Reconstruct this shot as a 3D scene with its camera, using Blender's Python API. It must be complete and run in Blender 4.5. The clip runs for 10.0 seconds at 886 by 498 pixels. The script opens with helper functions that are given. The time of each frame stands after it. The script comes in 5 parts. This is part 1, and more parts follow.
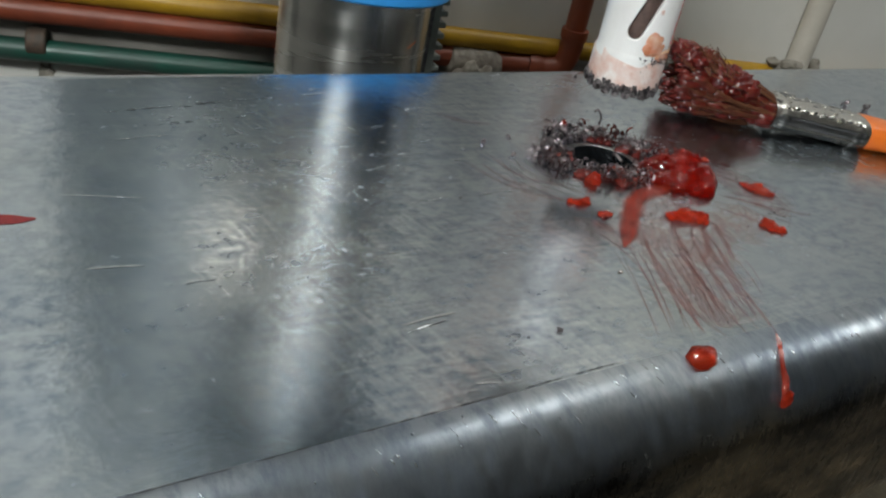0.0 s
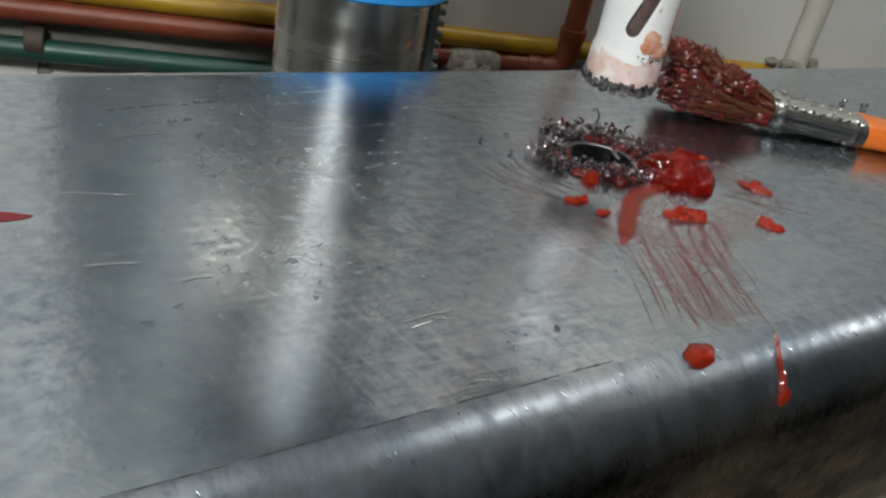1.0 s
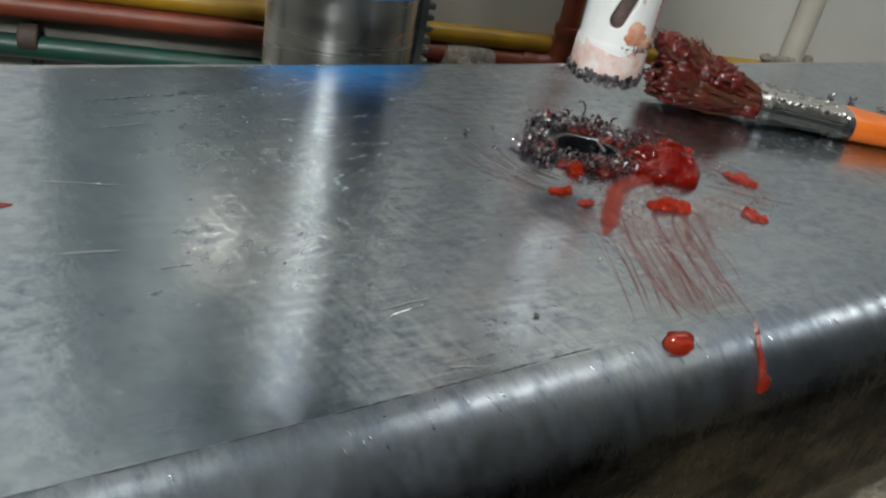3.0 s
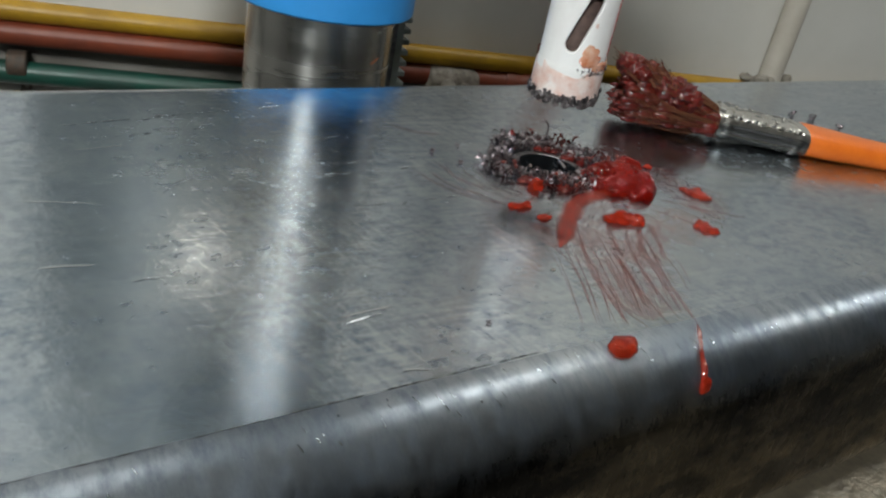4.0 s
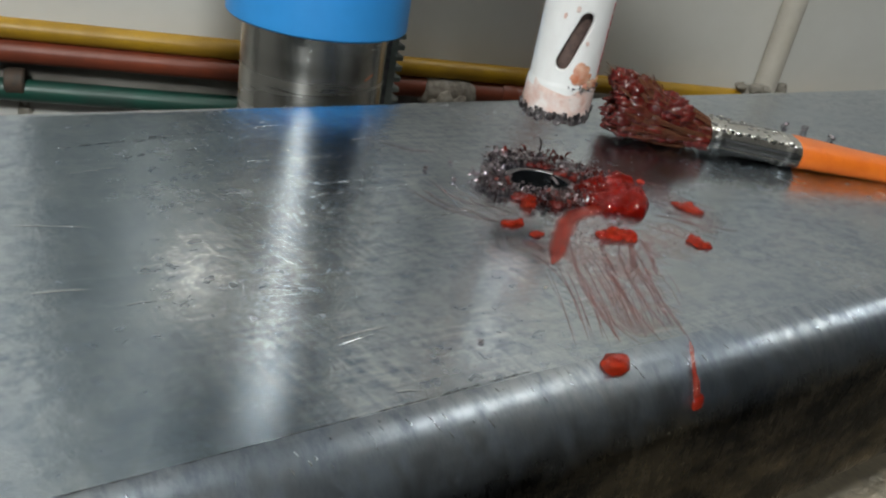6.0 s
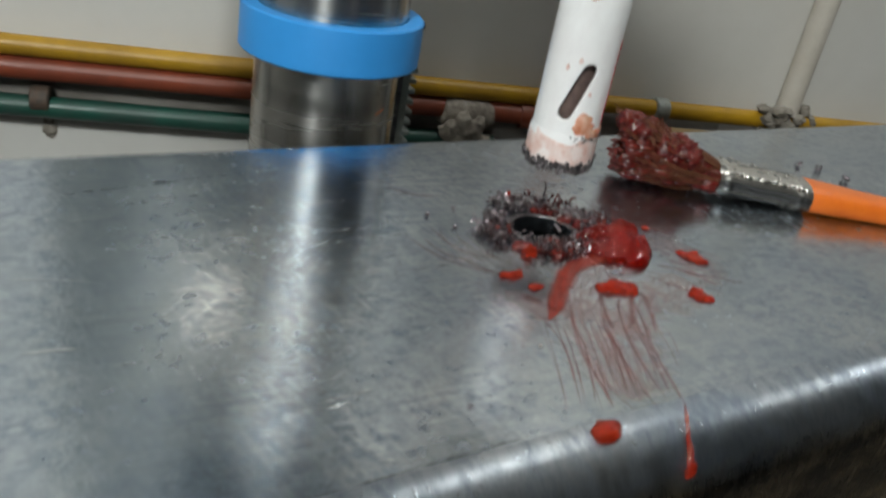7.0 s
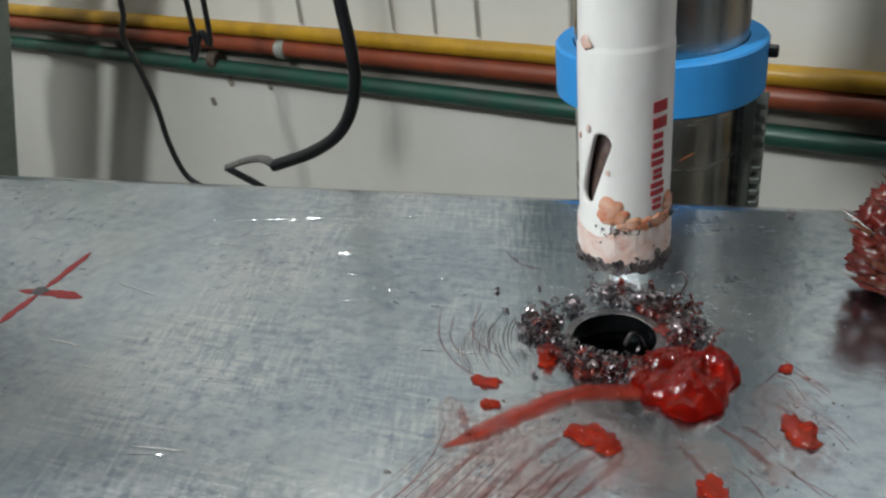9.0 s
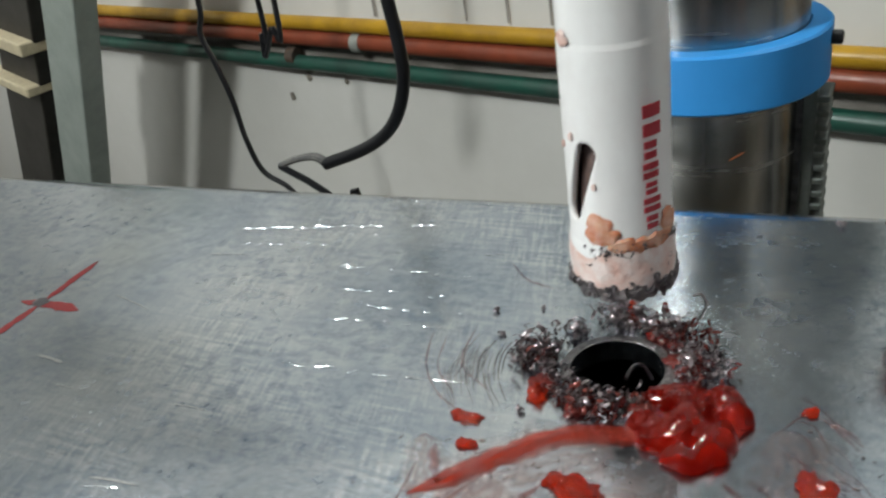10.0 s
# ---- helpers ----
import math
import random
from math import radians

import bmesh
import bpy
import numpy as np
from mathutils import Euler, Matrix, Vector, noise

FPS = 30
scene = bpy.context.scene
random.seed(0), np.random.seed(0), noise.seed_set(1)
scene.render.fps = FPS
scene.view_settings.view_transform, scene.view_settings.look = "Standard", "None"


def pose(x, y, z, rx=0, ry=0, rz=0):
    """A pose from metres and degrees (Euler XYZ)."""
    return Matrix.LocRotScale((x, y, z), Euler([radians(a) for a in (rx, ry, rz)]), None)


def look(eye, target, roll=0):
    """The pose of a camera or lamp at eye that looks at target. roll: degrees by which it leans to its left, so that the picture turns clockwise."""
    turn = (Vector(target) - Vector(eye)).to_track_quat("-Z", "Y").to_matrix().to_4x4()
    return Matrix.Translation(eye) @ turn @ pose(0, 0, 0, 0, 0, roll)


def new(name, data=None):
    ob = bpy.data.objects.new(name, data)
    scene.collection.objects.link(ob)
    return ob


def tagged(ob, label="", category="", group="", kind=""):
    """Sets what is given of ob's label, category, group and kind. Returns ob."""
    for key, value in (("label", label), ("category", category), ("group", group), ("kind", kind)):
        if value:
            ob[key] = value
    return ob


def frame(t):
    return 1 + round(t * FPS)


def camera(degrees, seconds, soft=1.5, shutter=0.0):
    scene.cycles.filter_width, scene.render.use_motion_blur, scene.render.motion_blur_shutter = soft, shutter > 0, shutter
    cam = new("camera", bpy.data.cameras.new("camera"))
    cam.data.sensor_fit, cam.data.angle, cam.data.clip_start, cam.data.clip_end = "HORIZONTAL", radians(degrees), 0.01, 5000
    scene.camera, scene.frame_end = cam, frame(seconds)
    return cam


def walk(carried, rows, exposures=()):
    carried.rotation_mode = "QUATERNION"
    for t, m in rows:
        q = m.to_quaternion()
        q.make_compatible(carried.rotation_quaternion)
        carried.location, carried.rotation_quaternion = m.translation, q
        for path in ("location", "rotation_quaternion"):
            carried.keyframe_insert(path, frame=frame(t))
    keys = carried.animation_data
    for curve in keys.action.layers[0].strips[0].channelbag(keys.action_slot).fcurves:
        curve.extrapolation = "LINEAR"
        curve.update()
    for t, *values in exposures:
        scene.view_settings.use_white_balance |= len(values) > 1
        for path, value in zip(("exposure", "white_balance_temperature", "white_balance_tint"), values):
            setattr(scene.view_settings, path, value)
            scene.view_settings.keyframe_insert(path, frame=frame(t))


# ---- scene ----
cam = camera(57.3, 10.0, soft=2.2, shutter=0.35)
PATH = [
    (0, (0.02277, 0.01331, 0.10809), (0.17673, 0.22328, -0.04094), 12.027),
    (0.5, (0.02317, 0.01249, 0.10759), (0.17732, 0.22236, -0.04137), 12.036),
    (1, (0.02304, 0.01293, 0.10761), (0.17739, 0.22265, -0.04137), 12.097),
    (1.5, (0.02335, 0.01231, 0.10772), (0.17850, 0.22073, -0.04224), 12.437),
    (2, (0.02405, 0.01161, 0.10726), (0.17879, 0.22039, -0.04263), 12.289),
    (2.5, (0.02491, 0.01027, 0.10639), (0.17964, 0.21926, -0.04321), 12.155),
    (3.8, (0.02787, -0.00084, 0.10801), (0.18442, 0.20895, -0.03855), 11.915),
    (4, (0.02753, -0.00493, 0.11207), (0.18564, 0.20661, -0.03025), 11.632),
    (4.5, (0.02852, -0.00438, 0.10990), (0.18680, 0.20677, -0.03280), 11.312),
    (5, (0.02684, -0.00341, 0.11169), (0.18575, 0.20874, -0.02880), 11.532),
    (5.5, (0.02711, -0.00343, 0.11233), (0.18647, 0.20778, -0.02908), 11.457),
    (5.7, (0.02801, -0.00531, 0.11435), (0.18719, 0.20679, -0.02591), 11.168),
    (6.8, (0.03132, -0.00593, 0.11625), (0.18746, 0.21004, -0.02150), 11.003),
    (7, (0.03751, -0.00260, 0.12775), (0.18967, 0.21673, -0.00916), 10.875),
    (7.3, (0.04703, -0.00765, 0.14524), (0.17977, 0.22496, 0.01007), 8.915),
    (7.5, (0.07328, -0.00879, 0.14693), (0.17983, 0.23480, 0.00797), 6.375),
    (7.6, (0.09150, -0.00717, 0.15207), (0.18668, 0.23943, 0.01018), 5.331),
    (8, (0.16318, 0.00775, 0.13455), (0.18443, 0.26616, -0.01636), 0.820),
    (8.2, (0.19586, 0.01053, 0.13712), (0.17024, 0.26817, -0.01442), -1.842),
    (8.5, (0.22518, 0.00788, 0.13895), (0.16187, 0.26018, -0.01050), -4.788),
    (8.6, (0.23183, 0.00818, 0.13873), (0.15950, 0.25804, -0.01072), -5.533),
    (9, (0.24813, 0.01049, 0.14333), (0.15836, 0.25644, -0.00313), -6.480),
    (9.5, (0.25356, 0.02713, 0.13176), (0.13789, 0.26125, -0.01593), -9.451),
    (10, (0.26782, 0.04176, 0.13577), (0.14708, 0.27469, -0.00972), -9.883),
]
EXPOSURES = [(0.0, -0.2), (5.5, -0.2), (7.0, -0.2), (7.5, -0.22), (8.0, -0.28), (8.5, -0.2), (9.5, -0.05), (10.0, 0.0)]
walk(cam, [(t, look(eye, target, roll)) for t, eye, target, roll in PATH], EXPOSURES)

# ---- light ----
world = bpy.data.worlds.new("world")
scene.world = world
world.use_nodes = True
world.node_tree.nodes["Background"].inputs[0].default_value = (0.9, 0.95, 1.0, 1)
world.node_tree.nodes["Background"].inputs[1].default_value = 0.05


def tube_lamp(name, eye, target, watts, long_side, short_side, colour, spread=180):
    data = bpy.data.lights.new(name, "AREA")
    data.shape, data.size, data.size_y = "RECTANGLE", long_side, short_side
    data.energy, data.color, data.spread = watts, colour, radians(spread)
    ob = new(name, data)
    ob.matrix_world = look(eye, target)
    return ob


COOL = (0.95, 1.0, 0.975)
# next three: unseen, added to brighten the walls that the steel mirrors
tube_lamp("unseen_ceiling_lamp", (0.85, 0.52, 1.82), (0.92, 0.92, 0.30), 10.5, 1.6, 0.30, COOL, 150)
tube_lamp("unseen_ceiling_lamp", (-1.10, 1.20, 1.80), (-1.18, 1.48, 0.9), 2.5, 1.6, 0.2, COOL, 160)
tube_lamp("unseen_ceiling_lamp", (-1.55, 0.10, 1.82), (-2.7, 1.0, 0.9), 38, 0.20, 1.2, COOL, 150)
tube_lamp("unseen_ceiling_lamp", (-1.10, -1.05, 1.82), (0.2, 0.9, 0), 64, 0.30, 0.7, COOL, 130)
tube_lamp("unseen_ceiling_lamp", (2.70, -0.05, 1.80), (0.25, 0.15, 0), 2.4, 0.25, 1.2, COOL, 80)
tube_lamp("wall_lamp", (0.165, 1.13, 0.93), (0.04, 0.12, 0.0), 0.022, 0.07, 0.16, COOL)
# small unseen lamps added for glints on the column and in the steel
for eye, target, watts in (((0.240, 0.300, 0.335), (0.224, 0.372, 0.20), 0.003), ((0.189, 0.500, 0.215), (0.08, 0.1, 0.0), 0.008)):
    tube_lamp("press_glint_lamp", eye, target, watts, 0.03, 0.03, (1.0, 0.93, 0.82))

# ---- small tools ----
BEAM_R, CREASE, BACK = 0.020, 0.110, 0.2910
LEFT_END, RIGHT_END, HEIGHT, WALL_T = -0.75, 1.15, 0.082, 0.006
HOLE = (0.2264, 0.2066, 0.0120)
SAW = (0.2283, 0.2112)
COLUMN = (0.2244, 0.4128)
WALL = pose(0, 1.2033, 0, 0, 0, math.degrees(math.atan(-0.3043)))
rng = random.Random(7)


def material(name, colour, rough=0.5, metal=0.0, colour2=None, scale=20.0, bump=0.0, bump_scale=200.0, stretch=(1, 1, 1),
             rough2=None, islands=False, **extra):
    """A Principled material whose colour and roughness wander with noise at two scales."""
    m = bpy.data.materials.new(name)
    m.use_nodes = True
    nodes, links = m.node_tree.nodes, m.node_tree.links
    b = nodes["Principled BSDF"]
    b.inputs["Metallic"].default_value = metal
    b.inputs["Roughness"].default_value = rough
    b.inputs["Base Color"].default_value = (*colour, 1)
    for key, value in extra.items():
        b.inputs[key.replace("_", " ")].default_value = value
    coords = nodes.new("ShaderNodeTexCoord")
    mapping = nodes.new("ShaderNodeMapping")
    mapping.inputs["Scale"].default_value = stretch
    links.new(coords.outputs["Object"], mapping.inputs["Vector"])
    coarse = nodes.new("ShaderNodeTexNoise")
    coarse.inputs["Scale"].default_value, coarse.inputs["Detail"].default_value = scale, 6
    coarse.inputs["Roughness"].default_value = 0.65
    links.new(mapping.outputs[0], coarse.inputs["Vector"])
    spread = nodes.new("ShaderNodeMapRange")
    spread.inputs["From Min"].default_value, spread.inputs["From Max"].default_value = 0.35, 0.68
    links.new(coarse.outputs["Fac"], spread.inputs["Value"])
    fac = spread.outputs[0]
    if islands:
        fac = nodes.new("ShaderNodeNewGeometry").outputs["Random Per Island"]
    if colour2:
        mix = nodes.new("ShaderNodeMix")
        mix.data_type = "RGBA"
        mix.inputs["A"].default_value, mix.inputs["B"].default_value = (*colour, 1), (*colour2, 1)
        links.new(fac, mix.inputs["Factor"])
        links.new(mix.outputs["Result"], b.inputs["Base Color"])
    if rough2 is not None:
        r = nodes.new("ShaderNodeMapRange")
        r.inputs["To Min"].default_value, r.inputs["To Max"].default_value = rough, rough2
        links.new(fac, r.inputs["Value"])
        links.new(r.outputs[0], b.inputs["Roughness"])
    if bump:
        fine = nodes.new("ShaderNodeTexNoise")
        fine.inputs["Scale"].default_value, fine.inputs["Detail"].default_value = bump_scale, 4
        links.new(mapping.outputs[0], fine.inputs["Vector"])
        bm = nodes.new("ShaderNodeBump")
        bm.inputs["Strength"].default_value, bm.inputs["Distance"].default_value = bump, 0.001
        links.new(fine.outputs["Fac"], bm.inputs["Height"])
        links.new(bm.outputs[0], b.inputs["Normal"])
    return m


def part(name, bm, mat, parent=None, label="", smooth=True, m=None, kind=""):
    """Links a bmesh as one mesh object under its thing."""
    mesh = bpy.data.meshes.new(name)
    bmesh.ops.recalc_face_normals(bm, faces=bm.faces)
    bm.to_mesh(mesh)
    bm.free()
    if smooth:
        mesh.shade_smooth()
        if mat is not DARK_GREASE:
            mesh.set_sharp_from_angle(angle=radians(38))
    for one in mat if isinstance(mat, (list, tuple)) else (mat,):
        mesh.materials.append(one)
    ob = new(name, mesh)
    if parent is not None:
        ob.parent = parent
    if m is not None:
        ob.matrix_local = m
    return tagged(ob, label, kind=kind)


def thing(name, label, category, m=None, group="", kind=""):
    ob = new(name)
    ob.empty_display_size = 0.02
    if m is not None:
        ob.matrix_world = m
    return tagged(ob, label, category, group, kind)


def lathe(profile, segs=48, closed=False, bm=None, m=None, caps=True):
    bm = bm or bmesh.new()
    m = m or Matrix()
    rings = []
    for r, z in profile:
        rings.append([bm.verts.new(m @ Vector((r * math.cos(2 * math.pi * i / segs), r * math.sin(2 * math.pi * i / segs), z))) for i in range(segs)])
    pairs = list(zip(rings, rings[1:])) + ([(rings[-1], rings[0])] if closed else [])
    for a, b in pairs:
        for i in range(segs):
            bm.faces.new((a[i], a[(i + 1) % segs], b[(i + 1) % segs], b[i]))
    if caps and not closed:
        for ring in (rings[0], rings[-1]):
            bm.faces.new(ring)
    return bm


def box(size, m=None, bevel=0.0, bm=None):
    own = bmesh.new()
    bmesh.ops.create_cube(own, size=1, matrix=(m or Matrix()) @ Matrix.Diagonal((*size, 1)))
    if bevel:
        bmesh.ops.bevel(own, geom=own.edges[:], offset=bevel, segments=2, profile=0.5, affect="EDGES")
    if bm is None:
        return own
    mesh = bpy.data.meshes.new("scratch_mesh")
    own.to_mesh(mesh)
    own.free()
    bm.from_mesh(mesh)
    bpy.data.meshes.remove(mesh)
    return bm


def smooth_line(points, steps=8):
    """A Catmull-Rom line through the points."""
    pts = [Vector(p) for p in points]
    pts = [2 * pts[0] - pts[1], *pts, 2 * pts[-1] - pts[-2]]
    out = []
    for a, b, c, d in zip(pts, pts[1:], pts[2:], pts[3:]):
        for i in range(steps):
            t = i / steps
            out.append(0.5 * (2 * b + (c - a) * t + (2 * a - 5 * b + 4 * c - d) * t * t + (3 * b - a - 3 * c + d) * t ** 3))
    return out + [pts[-2]]


def tube(points, radius, segs=10, bm=None, caps=True):
    """A round tube along a line; radius is a number or a function of 0..1."""
    bm = bm or bmesh.new()
    rings, side = [], None
    n = len(points)
    for i, p in enumerate(points):
        p = Vector(p)
        ahead = (Vector(points[min(i + 1, n - 1)]) - Vector(points[max(i - 1, 0)])).normalized()
        if side is None:
            side = ahead.orthogonal().normalized()
        side = (side - ahead * side.dot(ahead)).normalized()
        up = ahead.cross(side)
        r = radius(i / (n - 1)) if callable(radius) else radius
        rings.append([bm.verts.new(p + r * (math.cos(2 * math.pi * k / segs) * side + math.sin(2 * math.pi * k / segs) * up)) for k in range(segs)])
    for a, b in zip(rings, rings[1:]):
        for k in range(segs):
            bm.faces.new((a[k], a[(k + 1) % segs], b[(k + 1) % segs], b[k]))
    if caps:
        bm.faces.new(rings[0])
        bm.faces.new(rings[-1])
    return bm


def lump(bm, centre, radii, rough=0.25, freq=2.0, seed=0.0, div=3, floor=None):
    """A noise-dented ball, flattened where it sits on its floor."""
    made = bmesh.ops.create_icosphere(bm, subdivisions=div, radius=1)["verts"]
    for v in made:
        d = v.co.normalized()
        k = 1 + rough * noise.noise(d * freq + Vector((seed, seed * 1.7, 3.1))) + rough * 0.5 * noise.noise(d * freq * 2.7 + Vector((seed, 9.2, seed)))
        v.co = Vector(centre) + Vector((d.x * radii[0], d.y * radii[1], d.z * radii[2])) * k
        if floor is not None and v.co.z < floor:
            v.co.z = floor
    return bm


def skin(x, s, lift=0.0):
    """A place on the beam's skin: s is y on the flat top, and runs on round the front bend and down the front face."""
    a = (CREASE - s) / BEAM_R
    if a <= 0:
        return Vector((x, s, lift))
    if a < math.pi / 2:
        return Vector((x, CREASE - (BEAM_R + lift) * math.sin(a), -BEAM_R + (BEAM_R + lift) * math.cos(a)))
    return Vector((x, CREASE - BEAM_R - lift, -BEAM_R - (a - math.pi / 2) * BEAM_R))


def ribbon(bm, points, width, height, steps=8, across=6, wobble=0.15, lift=0.0001, taper=True, seed=0.0):
    """A thin domed strip along points (x, s) on the beam's skin. width: a number or a function of 0..1."""
    line = smooth_line([(x, s, 0) for x, s in points], steps)
    n, rows = len(line), []
    uv = bm.loops.layers.uv.verify()
    for i, p in enumerate(line):
        ahead = (line[min(i + 1, n - 1)] - line[max(i - 1, 0)]).normalized()
        out = Vector((-ahead.y, ahead.x, 0))
        f = i / (n - 1)
        w = width(f) if callable(width) else width
        if taper:
            w *= min(1, 0.12 + 5 * f, 0.12 + 5 * (1 - f))
        row = []
        for k in range(across + 1):
            q = 2 * k / across - 1
            edge = 1 + wobble * noise.noise(Vector((p.x * 400, p.y * 400, seed + (5 if q > 0 else 0))))
            h = height * min(1, 5 * f, 5 * (1 - f)) * (1 - q * q) * (1 + 0.6 * noise.noise(Vector((p.x * 500 + k * 0.7, p.y * 500, seed))))
            at = p + out * (q * w / 2 * edge)
            row.append(bm.verts.new(skin(at.x, at.y, lift + max(0, h))))
        rows.append(row)
    for a, b in zip(rows, rows[1:]):
        f0, f1 = rows.index(a) / (n - 1), (rows.index(a) + 1) / (n - 1)
        for k in range(across):
            face = bm.faces.new((a[k], a[k + 1], b[k + 1], b[k]))
            for loop, at in zip(face.loops, ((f0, k), (f0, k + 1), (f1, k + 1), (f1, k))):
                loop[uv].uv = (at[0] + seed, at[1] / across)
    return bm


# ---- materials ----
def beam_steel(name, bend=False):
    """Spangled, oily bare steel; on the bend it is rubbed across and coloured darker."""
    m = bpy.data.materials.new(name)
    m.use_nodes = True
    nodes, links = m.node_tree.nodes, m.node_tree.links
    b = nodes["Principled BSDF"]
    b.inputs["Metallic"].default_value = 1.0
    geo = nodes.new("ShaderNodeTexCoord").outputs["Object"]

    def tex(scale, stretch=(1, 1, 1), turn=0.0, detail=6, rough=0.6):
        mp = nodes.new("ShaderNodeMapping")
        mp.inputs["Scale"].default_value = stretch
        turned = nodes.new("ShaderNodeMapping")
        turned.inputs["Rotation"].default_value = (0, 0, radians(turn))
        links.new(geo, turned.inputs["Vector"])
        links.new(turned.outputs[0], mp.inputs["Vector"])
        t = nodes.new("ShaderNodeTexNoise")
        t.inputs["Scale"].default_value, t.inputs["Detail"].default_value, t.inputs["Roughness"].default_value = scale, detail, rough
        links.new(mp.outputs[0], t.inputs["Vector"])
        return t.outputs["Fac"]

    def spread(value, lo, hi, to_lo=0.0, to_hi=1.0):
        r = nodes.new("ShaderNodeMapRange")
        for key, v in (("From Min", lo), ("From Max", hi), ("To Min", to_lo), ("To Max", to_hi)):
            r.inputs[key].default_value = v
        links.new(value, r.inputs["Value"])
        return r.outputs[0]

    def mix(fac, a, bb):
        x = nodes.new("ShaderNodeMix")
        x.data_type = "RGBA"
        for key, v in (("A", a), ("B", bb)):
            if isinstance(v, tuple):
                x.inputs[key].default_value = (*v, 1)
            else:
                links.new(v, x.inputs[key])
        links.new(fac, x.inputs["Factor"])
        return x.outputs["Result"]

    def maths(op, a, bb):
        x = nodes.new("ShaderNodeMath")
        x.operation = op
        for n, v in enumerate((a, bb)):
            if isinstance(v, float):
                x.inputs[n].default_value = v
            else:
                links.new(v, x.inputs[n])
        return x.outputs[0]

    cells = nodes.new("ShaderNodeTexVoronoi")
    cells.inputs["Scale"].default_value = 230
    links.new(geo, cells.inputs["Vector"])
    tone = nodes.new("ShaderNodeSeparateColor")
    links.new(cells.outputs["Color"], tone.inputs[0])
    spangle = tone.outputs[0]
    split = nodes.new("ShaderNodeSeparateXYZ")
    links.new(geo, split.inputs[0])
    # the stretch beside the hole that a tool has rubbed
    rubbed = maths("MULTIPLY", spread(split.outputs["X"], 0.03, 0.11), spread(split.outputs["X"], 0.26, 0.20))
    rubbed = maths("MULTIPLY", rubbed, spread(tex(16, detail=3), 0.36, 0.58))
    cloud = spread(tex(14, rough=0.7), 0.38, 0.66)
    mottle = spread(tex(240, (0.75, 1, 1), rough=0.75, detail=7), 0.44, 0.70)
    patch = spread(tex(13, (0.8, 1.4, 1), detail=5, rough=0.65), 0.36, 0.56)
    base = mix(cloud, (0.45, 0.505, 0.575), (0.66, 0.69, 0.715))
    base = mix(maths("MULTIPLY", spangle, 0.24), base, (0.30, 0.37, 0.45))
    base = mix(spread(tex(6, detail=4), 0.52, 0.70, 0.0, 0.45), base, (0.42, 0.43, 0.36))
    base = mix(maths("MULTIPLY", maths("MULTIPLY", mottle, patch), 0.72), base, (0.12, 0.18, 0.27))
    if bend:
        # bend base coloured darker than the flat top to tone down its reflections
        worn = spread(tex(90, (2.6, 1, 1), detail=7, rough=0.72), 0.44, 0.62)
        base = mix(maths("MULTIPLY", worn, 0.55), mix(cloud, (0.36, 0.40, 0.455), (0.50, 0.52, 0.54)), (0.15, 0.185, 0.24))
        fine = maths("ADD", maths("MULTIPLY", tex(110, (4, 1, 1), detail=5), 0.20), maths("MULTIPLY", tex(320, detail=5), 0.60))
        # front face coloured dark for shade, with brown stains and a wandering edge
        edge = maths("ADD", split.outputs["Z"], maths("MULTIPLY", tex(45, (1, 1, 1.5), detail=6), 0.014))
        face_shade = spread(edge, -0.0015, -0.0085)
        base = mix(face_shade, base, mix(spread(tex(20, (1, 1, 2.2), detail=6, rough=0.7), 0.44, 0.66), (0.085, 0.078, 0.070), (0.56, 0.46, 0.32)))
        links.new(maths("ADD", spread(worn, 0, 1, 0.30, 0.42), maths("MULTIPLY", face_shade, -0.08)), b.inputs["Roughness"])
    else:
        streak = tex(30, (1, 26, 26), detail=5)
        base = mix(spread(streak, 0.64, 0.8, 0.0, 0.25), base, (0.82, 0.83, 0.83))
        gloss = maths("ADD", spread(cloud, 0, 1, 0.13, 0.21), maths("MULTIPLY", mottle, 0.10))
        links.new(maths("ADD", gloss, maths("MULTIPLY", spangle, 0.05)), b.inputs["Roughness"])
        fine = maths("ADD", maths("MULTIPLY", tex(260, detail=2), 0.40), maths("MULTIPLY", tex(60, (1, 30, 30), detail=4), 0.12))
        across, along = tex(75, (9, 0.8, 1), -13, detail=4), tex(38, (1, 16, 1), 3, detail=4)
        strokes = maths("ADD", maths("MULTIPLY", across, 0.8), maths("MULTIPLY", along, 0.8))
        fine = maths("ADD", fine, maths("MULTIPLY", maths("MULTIPLY", strokes, 0.35), rubbed))
        # sheen of the rub strokes put into the colour as lighter marks
        base = mix(maths("MULTIPLY", spread(strokes, 0.76, 0.96, 0.0, 0.60), rubbed), base, (0.86, 0.87, 0.87))
    links.new(base, b.inputs["Base Color"])
    bump = nodes.new("ShaderNodeBump")
    bump.inputs["Strength"].default_value, bump.inputs["Distance"].default_value = 0.24, 0.0006
    links.new(fine, bump.inputs["Height"])
    links.new(bump.outputs[0], b.inputs["Normal"])
    return m


STEEL = beam_steel("mill_steel")
BEND = beam_steel("rubbed_shaded_bend_steel", True)
BRIGHT = material("bright_scratch", (0.80, 0.81, 0.82), 0.25, 1.0)
FINE = material("faint_scratch", (0.60, 0.63, 0.66), 0.20, 1.0)
BURR = material("burred_rim", (0.46, 0.44, 0.45), 0.30, 1.0, (0.16, 0.15, 0.16), 300, 0.6, 900)
DARKLINE = material("dark_groove", (0.055, 0.055, 0.06), 0.5, 0.6, (0.16, 0.16, 0.17), 240)
